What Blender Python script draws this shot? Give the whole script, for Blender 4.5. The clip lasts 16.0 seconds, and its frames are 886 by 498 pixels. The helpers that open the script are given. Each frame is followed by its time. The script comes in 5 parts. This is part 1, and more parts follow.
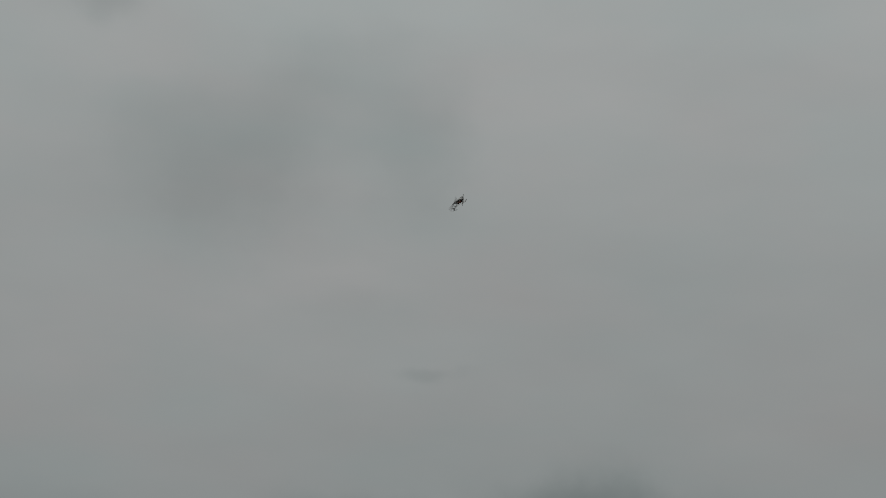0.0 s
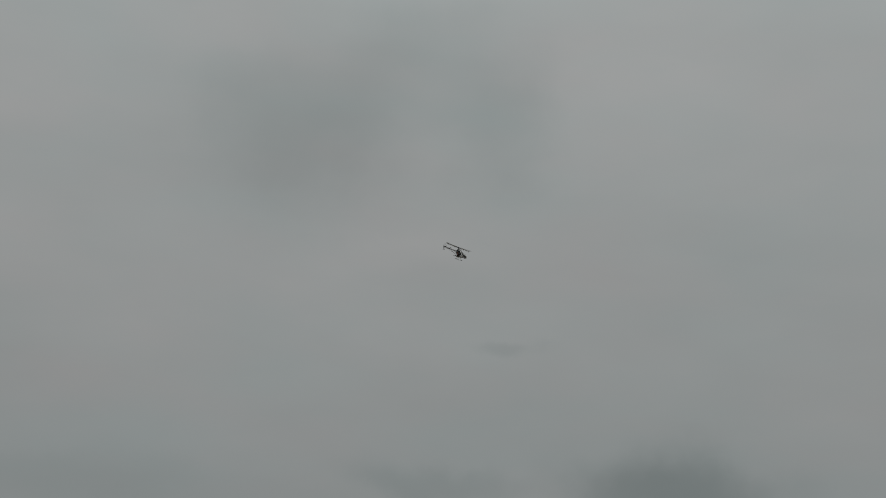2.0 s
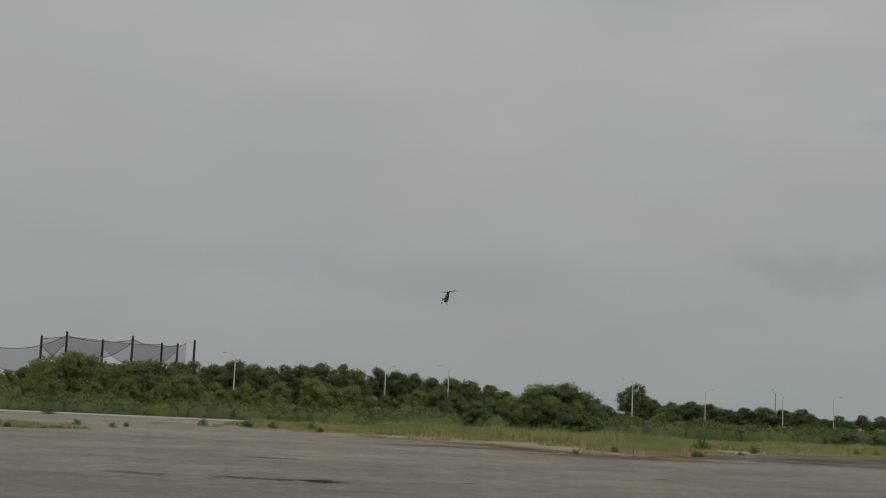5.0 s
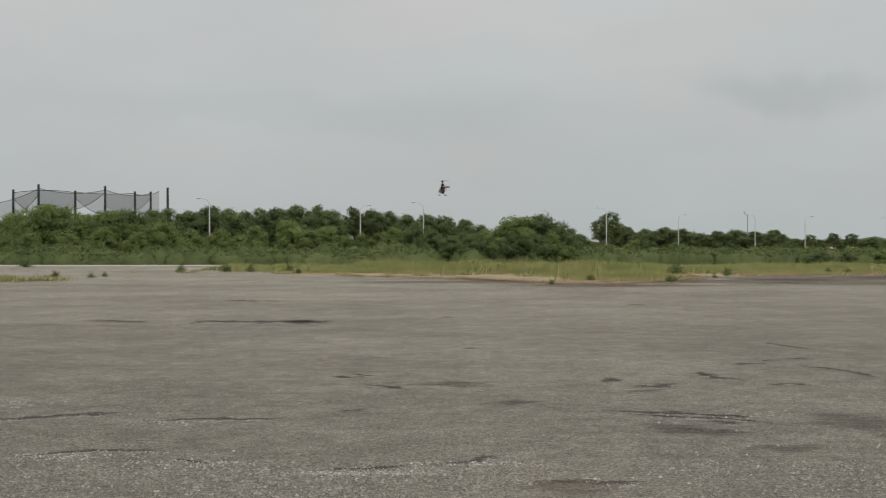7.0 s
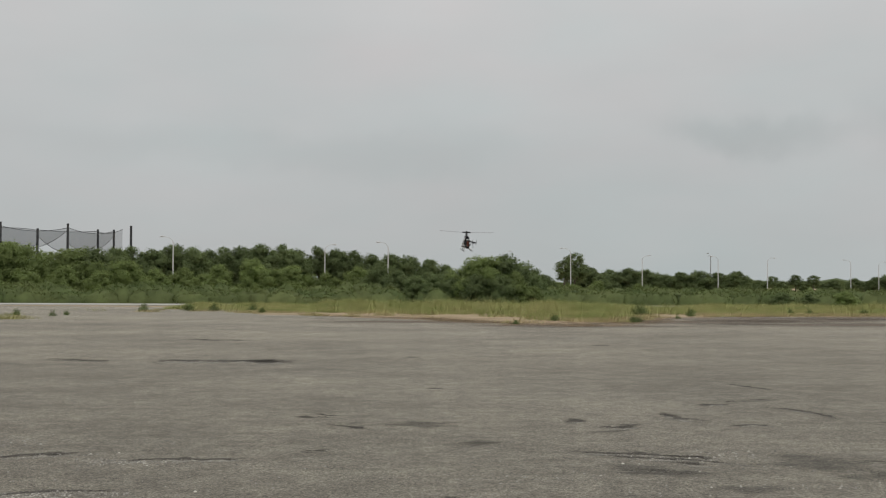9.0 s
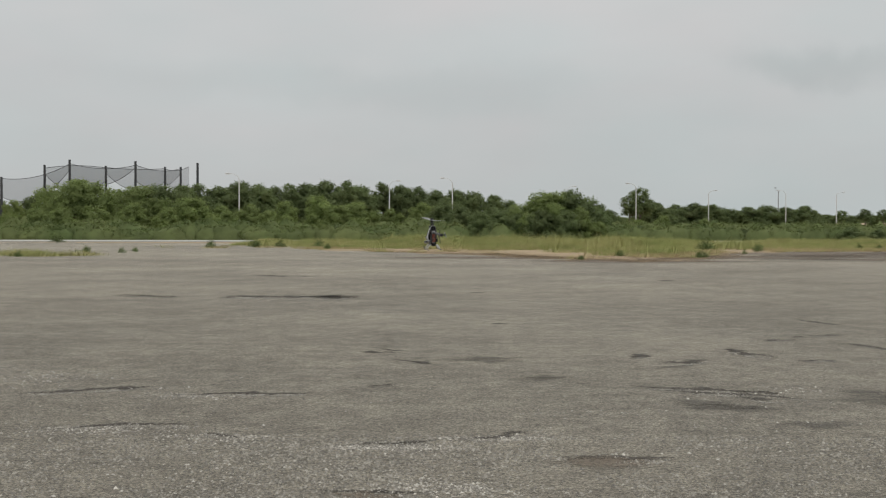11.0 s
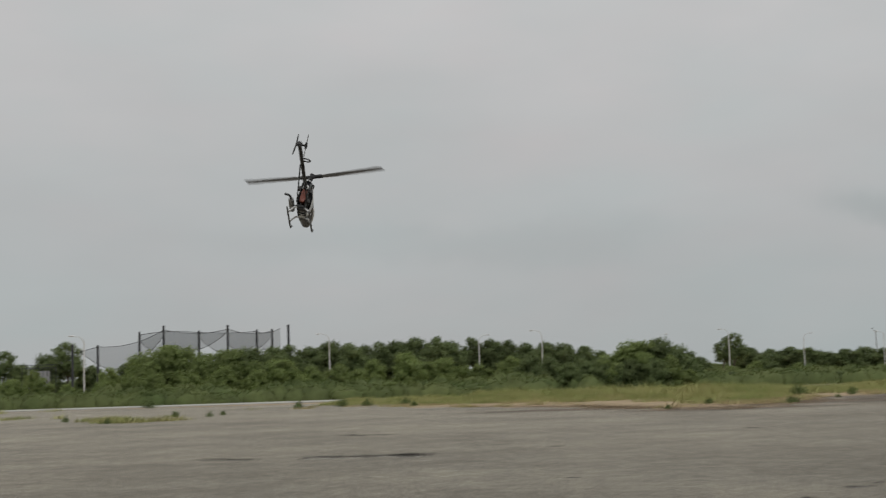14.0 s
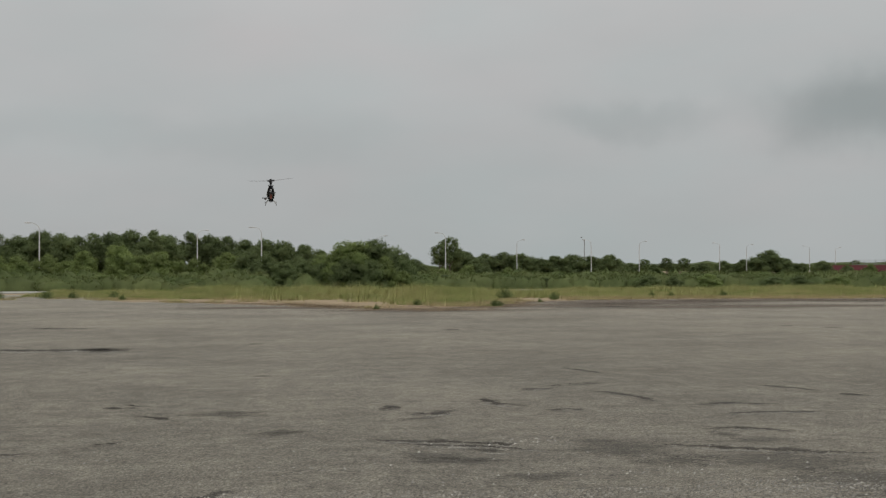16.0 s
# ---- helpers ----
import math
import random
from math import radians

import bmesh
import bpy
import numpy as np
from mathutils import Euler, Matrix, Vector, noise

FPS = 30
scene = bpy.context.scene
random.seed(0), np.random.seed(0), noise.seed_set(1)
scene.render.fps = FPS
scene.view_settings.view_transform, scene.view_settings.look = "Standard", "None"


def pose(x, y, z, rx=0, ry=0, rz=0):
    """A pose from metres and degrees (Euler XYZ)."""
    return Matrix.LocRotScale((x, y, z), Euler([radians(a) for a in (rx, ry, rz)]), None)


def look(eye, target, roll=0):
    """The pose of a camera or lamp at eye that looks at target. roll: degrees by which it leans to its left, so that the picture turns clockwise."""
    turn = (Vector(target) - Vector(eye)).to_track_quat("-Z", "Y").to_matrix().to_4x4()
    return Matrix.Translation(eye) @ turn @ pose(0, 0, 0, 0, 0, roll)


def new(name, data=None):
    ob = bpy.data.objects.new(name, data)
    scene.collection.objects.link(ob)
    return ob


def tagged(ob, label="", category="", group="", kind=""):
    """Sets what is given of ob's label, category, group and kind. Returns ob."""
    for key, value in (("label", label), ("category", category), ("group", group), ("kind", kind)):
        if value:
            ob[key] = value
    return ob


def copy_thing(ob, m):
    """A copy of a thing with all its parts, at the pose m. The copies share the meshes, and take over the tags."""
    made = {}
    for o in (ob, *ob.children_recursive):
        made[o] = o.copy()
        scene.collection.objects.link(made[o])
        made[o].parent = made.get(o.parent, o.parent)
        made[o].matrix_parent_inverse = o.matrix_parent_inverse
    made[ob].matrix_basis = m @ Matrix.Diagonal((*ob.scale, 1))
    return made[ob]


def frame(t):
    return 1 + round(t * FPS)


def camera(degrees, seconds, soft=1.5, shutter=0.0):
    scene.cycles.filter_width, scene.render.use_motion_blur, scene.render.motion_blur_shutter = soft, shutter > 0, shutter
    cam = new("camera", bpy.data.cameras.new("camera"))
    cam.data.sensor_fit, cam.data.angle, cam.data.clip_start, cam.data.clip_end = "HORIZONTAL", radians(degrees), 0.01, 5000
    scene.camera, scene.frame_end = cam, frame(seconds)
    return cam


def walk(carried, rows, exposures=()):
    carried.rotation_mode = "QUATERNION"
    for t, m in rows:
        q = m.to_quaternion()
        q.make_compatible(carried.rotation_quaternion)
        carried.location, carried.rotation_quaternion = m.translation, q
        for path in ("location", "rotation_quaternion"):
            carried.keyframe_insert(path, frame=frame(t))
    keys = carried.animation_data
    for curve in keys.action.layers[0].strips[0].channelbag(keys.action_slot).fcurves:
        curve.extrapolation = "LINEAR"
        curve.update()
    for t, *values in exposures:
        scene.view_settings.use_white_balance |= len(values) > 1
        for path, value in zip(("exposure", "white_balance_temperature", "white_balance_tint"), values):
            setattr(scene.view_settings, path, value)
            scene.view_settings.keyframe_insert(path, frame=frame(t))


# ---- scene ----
cam = camera(35.83, 16.0, soft=1.15, shutter=0.15)
PATH = [
    (0.0, pose(0.000, 0.000, 1.6, 107.309, -1.941, -17.963)),
    (0.5, pose(0.000, 0.000, 1.6, 106.606, -2.190, -16.803)),
    (1.0, pose(0.000, 0.000, 1.6, 107.233, -1.900, -16.742)),
    (1.5, pose(0.000, 0.000, 1.6, 107.792, -3.575, -16.516)),
    (2.0, pose(0.000, 0.000, 1.6, 106.053, -3.744, -14.987)),
    (2.3, pose(0.000, 0.000, 1.6, 104.443, -3.400, -13.260)),
    (2.7, pose(0.000, 0.000, 1.6, 102.358, -4.275, -12.949)),
    (3.0, pose(0.000, 0.000, 1.6, 100.983, -3.500, -9.703)),
    (3.5, pose(0.000, 0.000, 1.6, 99.465, -3.319, -6.107)),
    (4.0, pose(0.000, 0.000, 1.6, 98.815, -3.436, -2.003)),
    (4.2, pose(0.000, 0.000, 1.6, 98.336, -3.311, -0.358)),
    (6.3, pose(0.000, 0.000, 1.6, 93.370, -1.467, 2.256)),
    (6.5, pose(0.000, 0.000, 1.6, 92.508, -0.868, 2.787)),
    (7.0, pose(0.000, 0.000, 1.6, 89.850, 0.000, 0.000)),
    (7.5, pose(0.000, 0.000, 1.6, 91.248, -0.584, -1.396)),
    (8.0, pose(0.000, 0.000, 1.6, 91.590, -0.837, -1.815)),
    (8.2, pose(0.000, 0.000, 1.6, 91.724, -0.546, -1.798)),
    (10.3, pose(0.000, 0.000, 1.6, 89.588, -0.292, -0.879)),
    (10.5, pose(0.000, 0.000, 1.6, 89.112, -0.200, -0.400)),
    (11.0, pose(0.000, 0.000, 1.6, 88.826, -0.073, 1.212)),
    (11.5, pose(0.000, 0.000, 1.6, 88.199, 0.698, 4.025)),
    (12.0, pose(0.000, 0.000, 1.6, 87.113, 0.738, 8.472)),
    (12.3, pose(0.000, 0.000, 1.6, 86.657, 0.427, 11.498)),
    (12.5, pose(0.000, 0.000, 1.6, 87.036, 0.440, 12.688)),
    (13.0, pose(0.000, 0.000, 1.6, 89.091, 0.613, 12.781)),
    (13.5, pose(0.077, 0.117, 1.6, 91.512, 0.719, 10.494)),
    (13.8, pose(0.239, 0.056, 1.6, 93.730, 1.374, 7.611)),
    (14.0, pose(0.373, 0.036, 1.6, 95.325, 1.883, 5.065)),
    (14.2, pose(0.271, 0.079, 1.6, 96.430, 1.845, 0.723)),
    (14.5, pose(0.332, 0.104, 1.6, 98.499, 3.069, -6.546)),
    (14.7, pose(0.388, 0.182, 1.6, 97.233, 2.565, -7.684)),
    (15.0, pose(0.502, 0.307, 1.6, 94.965, -0.568, -8.838)),
    (15.5, pose(0.660, 0.451, 1.6, 93.064, 0.227, -8.278)),
    (16.0, pose(0.781, 0.312, 1.6, 90.889, 0.146, -6.553)),
]
EXPOSURES = [(0.0, -1.08, 6400, 6), (2.0, -1.10, 6400, 6), (3.0, -1.02, 6400, 6), (3.5, -0.93, 6400, 6), (4.2, -0.8, 6400, 7), (6.3, -0.42, 6500, 9), (6.5, -0.34, 6500, 9), (7.0, -0.10, 6500, 10), (8.2, -0.13, 6500, 10), (11.0, 0.02, 6500, 10), (12.5, 0.13, 6500, 10), (13.5, -0.04, 6500, 10), (14.0, -0.28, 6480, 10), (14.5, -0.62, 6450, 10), (15.0, -0.66, 6450, 10), (15.5, -0.49, 6480, 10), (16.0, -0.30, 6500, 10)]
walk(cam, PATH, exposures=EXPOSURES)

# ---- sky: an overcast dome with soft darker clouds ----
world = bpy.data.worlds.new("overcast_sky")
scene.world = world
world.use_nodes = True


def wire(tree, kind, **values):
    """One node with its named settings."""
    n = tree.nodes.new(kind)
    for key, value in values.items():
        if key == "operation":
            n.operation = value
        elif key == "blend":
            n.blend_type = value
        elif key == "data":
            n.data_type = value
    return n


def maths(tree, op, a, b=None):
    n = wire(tree, "ShaderNodeMath", operation=op)
    for i, v in enumerate((a, b)):
        if v is None:
            continue
        if isinstance(v, (int, float)):
            n.inputs[i].default_value = v
        else:
            tree.links.new(v, n.inputs[i])
    return n.outputs[0]


def build_sky():
    nt = world.node_tree
    nt.nodes.clear()
    co = nt.nodes.new("ShaderNodeTexCoord").outputs["Generated"]
    xyz = nt.nodes.new("ShaderNodeSeparateXYZ")
    nt.links.new(co, xyz.inputs[0])
    warp = nt.nodes.new("ShaderNodeTexNoise")
    nt.links.new(co, warp.inputs["Vector"])
    warp.inputs["Scale"].default_value, warp.inputs["Detail"].default_value = 14.0, 5.0
    soft = nt.nodes.new("ShaderNodeTexNoise")
    stretch = nt.nodes.new("ShaderNodeMapping")
    nt.links.new(co, stretch.inputs["Vector"])
    stretch.inputs["Scale"].default_value = (1.0, 1.0, 2.6)
    nt.links.new(stretch.outputs[0], soft.inputs["Vector"])
    soft.inputs["Scale"].default_value, soft.inputs["Detail"].default_value = 4.2, 4.0
    ws = nt.nodes.new("ShaderNodeSeparateColor")
    nt.links.new(warp.outputs["Color"], ws.inputs[0])
    az = maths(nt, "MULTIPLY", maths(nt, "ARCTAN2", xyz.outputs[0], xyz.outputs[1]), 57.2958)
    el = maths(nt, "MULTIPLY", maths(nt, "ARCSINE", xyz.outputs[2]), 57.2958)
    azw = maths(nt, "ADD", az, maths(nt, "MULTIPLY", maths(nt, "SUBTRACT", ws.outputs[0], 0.5), 5.0))
    elw = maths(nt, "ADD", el, maths(nt, "MULTIPLY", maths(nt, "SUBTRACT", ws.outputs[1], 0.5), 3.0))
    # dark clouds: bearing, height, half width, half height (degrees), depth
    clouds = ((7.2, 21.0, 5.4, 3.6, 0.13), (8.4, 19.6, 3.0, 2.0, 0.04), (15.9, 21.2, 2.6, 2.6, 0.12), (13.0, 24.8, 5.0, 1.8, 0.08), (11.4, 22.6, 3.4, 2.4, 0.03),
              (24.2, 6.4, 4.4, 1.7, 0.29), (14.2, 6.3, 3.6, 0.7, 0.12), (16.8, 12.2, 1.5, 0.35, 0.09),
              (-4.0, 5.5, 9.0, 0.9, 0.05), (1.0, 27.0, 2.0, 1.2, 0.14), (12.0, 15.5, 5.0, 0.8, -0.03))
    dark = None
    for a, e, ra, re, deep in clouds:
        u = maths(nt, "POWER", maths(nt, "MULTIPLY", maths(nt, "SUBTRACT", azw, a), 1 / ra), 2.0)
        v = maths(nt, "POWER", maths(nt, "MULTIPLY", maths(nt, "SUBTRACT", elw, e), 1 / re), 2.0)
        g = maths(nt, "MULTIPLY", maths(nt, "EXPONENT", maths(nt, "MULTIPLY", maths(nt, "POWER", maths(nt, "ADD", u, v), 1.5), -1.0)), deep)
        dark = g if dark is None else maths(nt, "ADD", dark, g)
    ramp = nt.nodes.new("ShaderNodeValToRGB")
    nt.links.new(maths(nt, "MULTIPLY", el, 1 / 90), ramp.inputs[0])
    stops = ((0.0, (0.490, 0.524, 0.526)), (0.03, (0.515, 0.541, 0.543)), (0.11, (0.600, 0.607, 0.603)),
             (0.30, (0.77, 0.78, 0.775)), (1.0, (1.05, 1.05, 1.03)))
    for i, (p, c) in enumerate(stops):
        k = ramp.color_ramp.elements[i] if i < 2 else ramp.color_ramp.elements.new(p)
        k.position, k.color = p, (*c, 1)
    for i, (p, c) in enumerate(stops):
        ramp.color_ramp.elements[i].position, ramp.color_ramp.elements[i].color = p, (*c, 1)
    mottle = maths(nt, "ADD", 1.0, maths(nt, "MULTIPLY", maths(nt, "SUBTRACT", soft.outputs[0], 0.5), 0.22))
    level = maths(nt, "MULTIPLY", mottle, maths(nt, "SUBTRACT", 1.0, dark))
    grey = nt.nodes.new("ShaderNodeVectorMath")
    grey.operation = "SCALE"
    nt.links.new(ramp.outputs[0], grey.inputs[0])
    nt.links.new(level, grey.inputs["Scale"])
    # rain cloud is a little greener, thin cloud between a little pinker
    hue = nt.nodes.new("ShaderNodeTexNoise")
    nt.links.new(stretch.outputs[0], hue.inputs["Vector"])
    hue.inputs["Scale"].default_value, hue.inputs["Detail"].default_value = 6.5, 3.0
    red = maths(nt, "ADD", maths(nt, "SUBTRACT", 1.0, maths(nt, "MULTIPLY", dark, 0.16)), maths(nt, "MULTIPLY", maths(nt, "SUBTRACT", hue.outputs[0], 0.5), 0.14))
    tone = nt.nodes.new("ShaderNodeCombineXYZ")
    nt.links.new(red, tone.inputs[0])
    tone.inputs[1].default_value, tone.inputs[2].default_value = 1.0, 1.0
    toned = nt.nodes.new("ShaderNodeVectorMath")
    toned.operation = "MULTIPLY"
    nt.links.new(grey.outputs[0], toned.inputs[0])
    nt.links.new(tone.outputs[0], toned.inputs[1])
    cloud = nt.nodes.new("ShaderNodeBackground")
    nt.links.new(toned.outputs[0], cloud.inputs[0])
    cloud.inputs[1].default_value = 1.0
    sky = nt.nodes.new("ShaderNodeTexSky")
    sky.sky_type, sky.sun_disc = "NISHITA", False
    sky.sun_elevation, sky.sun_rotation = radians(58), radians(150)
    clear = nt.nodes.new("ShaderNodeBackground")
    nt.links.new(sky.outputs[0], clear.inputs[0])
    clear.inputs[1].default_value = 0.05
    mix = nt.nodes.new("ShaderNodeMixShader")
    mix.inputs[0].default_value = 0.94
    nt.links.new(clear.outputs[0], mix.inputs[1])
    nt.links.new(cloud.outputs[0], mix.inputs[2])
    out = nt.nodes.new("ShaderNodeOutputWorld")
    nt.links.new(mix.outputs[0], out.inputs[0])


build_sky()
sun = new("sun", bpy.data.lights.new("sun", "SUN"))
sun.data.energy, sun.data.angle, sun.data.color = 0.9, radians(25), (1.0, 0.96, 0.9)
sun.matrix_world = look((0, 0, 60), (-18, 31, 0))


# ---- materials ----
def paint(name, c1, c2, scale=3.0, rough=0.7, metal=0.0, fine=60.0, fine_amount=0.25, bump=0.15, space="Object", island=0.0, objects=0.0, spec=0.4, sheer=0.0):
    """A surface of two colours mixed by broad and fine grain, with relief; island and objects: spread of brightness from piece to piece."""
    m = bpy.data.materials.new(name)
    m.use_nodes = True
    nt = m.node_tree
    bs = nt.nodes["Principled BSDF"]
    if space == "World":
        co = nt.nodes.new("ShaderNodeNewGeometry").outputs["Position"]
    else:
        co = nt.nodes.new("ShaderNodeTexCoord").outputs["Object"]
    broad, grain = nt.nodes.new("ShaderNodeTexNoise"), nt.nodes.new("ShaderNodeTexNoise")
    for n, s, d in ((broad, scale, 5.0), (grain, fine, 3.0)):
        nt.links.new(co, n.inputs["Vector"])
        n.inputs["Scale"].default_value, n.inputs["Detail"].default_value = s, d
    r = nt.nodes.new("ShaderNodeMapRange")
    nt.links.new(broad.outputs[0], r.inputs[0])
    r.inputs[1].default_value, r.inputs[2].default_value = 0.3, 0.7
    mx = wire(nt, "ShaderNodeMix", data="RGBA")
    nt.links.new(r.outputs[0], mx.inputs[0])
    mx.inputs[6].default_value, mx.inputs[7].default_value = (*c1, 1), (*c2, 1)
    k = maths(nt, "ADD", 1.0, maths(nt, "MULTIPLY", maths(nt, "SUBTRACT", grain.outputs[0], 0.5), 2 * fine_amount))
    if island:
        k = maths(nt, "MULTIPLY", k, maths(nt, "ADD", 1.0 - island, maths(nt, "MULTIPLY", nt.nodes.new("ShaderNodeNewGeometry").outputs["Random Per Island"], 2 * island)))
    if objects:
        k = maths(nt, "MULTIPLY", k, maths(nt, "ADD", 1.0 - objects, maths(nt, "MULTIPLY", nt.nodes.new("ShaderNodeObjectInfo").outputs["Random"], 2 * objects)))
    sc = nt.nodes.new("ShaderNodeVectorMath")
    sc.operation = "SCALE"
    nt.links.new(mx.outputs[2], sc.inputs[0])
    nt.links.new(k, sc.inputs["Scale"])
    nt.links.new(sc.outputs[0], bs.inputs["Base Color"])
    bs.inputs["Roughness"].default_value, bs.inputs["Metallic"].default_value = rough, metal
    bs.inputs["Specular IOR Level"].default_value = spec
    if bump:
        b = nt.nodes.new("ShaderNodeBump")
        b.inputs["Strength"].default_value, b.inputs["Distance"].default_value = bump, 0.01
        nt.links.new(grain.outputs[0], b.inputs["Height"])
        nt.links.new(b.outputs[0], bs.inputs["Normal"])
    if sheer:
        tr = nt.nodes.new("ShaderNodeBsdfTranslucent")
        nt.links.new(sc.outputs[0], tr.inputs[0])
        ms = nt.nodes.new("ShaderNodeMixShader")
        ms.inputs[0].default_value = sheer
        nt.links.new(bs.outputs[0], ms.inputs[1])
        nt.links.new(tr.outputs[0], ms.inputs[2])
        nt.links.new(ms.outputs[0], nt.nodes["Material Output"].inputs[0])
    return m


def asphalt():
    """Old bleached asphalt: broad tone patches, worn streaks, stone grit."""
    m = bpy.data.materials.new("worn_asphalt")
    m.use_nodes = True
    nt = m.node_tree
    bs = nt.nodes["Principled BSDF"]
    co = nt.nodes.new("ShaderNodeNewGeometry").outputs["Position"]

    def noise_at(s, d, rough=0.55, squeeze=None):
        n = nt.nodes.new("ShaderNodeTexNoise")
        src = co
        if squeeze:
            mp = nt.nodes.new("ShaderNodeMapping")
            mp.inputs["Scale"].default_value, mp.inputs["Rotation"].default_value = squeeze, (0, 0, 0.5)
            nt.links.new(co, mp.inputs["Vector"])
            src = mp.outputs[0]
        nt.links.new(src, n.inputs["Vector"])
        n.inputs["Scale"].default_value, n.inputs["Detail"].default_value, n.inputs["Roughness"].default_value = s, d, rough
        return n.outputs[0]

    def spread(v, lo, hi, a, b):
        r = nt.nodes.new("ShaderNodeMapRange")
        nt.links.new(v, r.inputs[0])
        for i, q in enumerate((lo, hi, a, b)):
            r.inputs[i + 1].default_value = q
        return r.outputs[0]

    patch = spread(noise_at(0.085, 3, 0.5), 0.34, 0.66, 0.82, 1.14)
    mid = spread(noise_at(0.30, 3, 0.5), 0.34, 0.66, 0.88, 1.12)
    worn = spread(noise_at(3.2, 10, 0.85), 0.34, 0.66, 0.70, 1.30)
    dashes = spread(noise_at(0.9, 9, 0.78), 0.36, 0.64, 0.90, 1.10)
    flecks = spread(noise_at(0.55, 6, 0.72), 0.30, 0.36, 0.66, 1.0)
    crumbs = spread(noise_at(1.3, 10, 0.85), 0.575, 0.67, 0.0, 0.50)
    lumps = spread(noise_at(24, 5, 0.85), 0.33, 0.67, 0.48, 1.52)
    pebble = nt.nodes.new("ShaderNodeTexVoronoi")
    pebble.inputs["Scale"].default_value = 78.0
    nt.links.new(co, pebble.inputs["Vector"])
    chips = nt.nodes.new("ShaderNodeSeparateColor")
    nt.links.new(pebble.outputs["Color"], chips.inputs[0])
    grit = spread(chips.outputs[1], 0.0, 1.0, 0.48, 1.52)
    area = spread(noise_at(0.8, 6, 0.7), 0.44, 0.64, 0.0, 1.0)
    white = maths(nt, "MULTIPLY", maths(nt, "GREATER_THAN", chips.outputs[0], 0.72), area)
    k = maths(nt, "MULTIPLY", maths(nt, "MULTIPLY", patch, mid), maths(nt, "MULTIPLY", maths(nt, "MULTIPLY", worn, lumps), grit))
    k = maths(nt, "MULTIPLY", k, maths(nt, "MULTIPLY", dashes, flecks))
    k = maths(nt, "ADD", maths(nt, "ADD", k, crumbs), maths(nt, "MULTIPLY", white, 0.7))
    mx = wire(nt, "ShaderNodeMix", data="RGBA")
    nt.links.new(noise_at(0.07, 3), mx.inputs[0])
    mx.inputs[6].default_value, mx.inputs[7].default_value = (0.296, 0.262, 0.203, 1), (0.268, 0.247, 0.200, 1)
    sc = nt.nodes.new("ShaderNodeVectorMath")
    sc.operation = "SCALE"
    nt.links.new(mx.outputs[2], sc.inputs[0])
    nt.links.new(k, sc.inputs["Scale"])
    nt.links.new(sc.outputs[0], bs.inputs["Base Color"])
    bs.inputs["Roughness"].default_value, bs.inputs["Specular IOR Level"].default_value = 0.76, 0.42
    b = nt.nodes.new("ShaderNodeBump")
    b.inputs["Strength"].default_value, b.inputs["Distance"].default_value = 1.0, 0.03
    nt.links.new(maths(nt, "ADD", maths(nt, "ADD", noise_at(52, 4, 0.8), maths(nt, "MULTIPLY", noise_at(20, 5, 0.8), 1.6)), maths(nt, "MULTIPLY", noise_at(3.0, 5), 2.0)), b.inputs["Height"])
    nt.links.new(b.outputs[0], bs.inputs["Normal"])
    return m


def worn(name, c1, c2, strength=1.0):
    """A stain that breaks up raggedly towards its rim (the mesh's wear value)."""
    m = paint(name, c1, c2, 2.2, 0.94, fine=45.0, fine_amount=0.5, space="World", spec=0.2)
    nt = m.node_tree
    at_rim = nt.nodes.new("ShaderNodeAttribute")
    at_rim.attribute_name = "wear"
    co = nt.nodes.new("ShaderNodeNewGeometry").outputs["Position"]
    total = at_rim.outputs["Fac"]
    for s, k in ((1.2, 0.8), (6.0, 1.5), (24.0, 2.2), (75.0, 1.5)):
        n = nt.nodes.new("ShaderNodeTexNoise")
        nt.links.new(co, n.inputs["Vector"])
        n.inputs["Scale"].default_value, n.inputs["Detail"].default_value = s, 4.0
        total = maths(nt, "ADD", total, maths(nt, "MULTIPLY", maths(nt, "SUBTRACT", n.outputs[0], 0.5), k))
    r = nt.nodes.new("ShaderNodeMapRange")
    nt.links.new(total, r.inputs[0])
    for i, v in enumerate((0.12, 1.0, 0.0, strength)):
        r.inputs[i + 1].default_value = v
    tr, ms = nt.nodes.new("ShaderNodeBsdfTransparent"), nt.nodes.new("ShaderNodeMixShader")
    nt.links.new(r.outputs[0], ms.inputs[0])
    nt.links.new(tr.outputs[0], ms.inputs[1])
    nt.links.new(nt.nodes["Principled BSDF"].outputs[0], ms.inputs[2])
    nt.links.new(ms.outputs[0], nt.nodes["Material Output"].inputs[0])
    return m


def netting():
    """Dark fine-meshed netting, far off: mostly see-through."""
    m = paint("dark_netting", (0.05, 0.055, 0.06), (0.08, 0.085, 0.09), 0.4, 0.9, fine=2.0)
    nt = m.node_tree
    bs = nt.nodes["Principled BSDF"]
    tr, ms = nt.nodes.new("ShaderNodeBsdfTransparent"), nt.nodes.new("ShaderNodeMixShader")
    ms.inputs[0].default_value = 0.68
    nt.links.new(bs.outputs[0], ms.inputs[1])
    nt.links.new(tr.outputs[0], ms.inputs[2])
    nt.links.new(ms.outputs[0], nt.nodes["Material Output"].inputs[0])
    return m


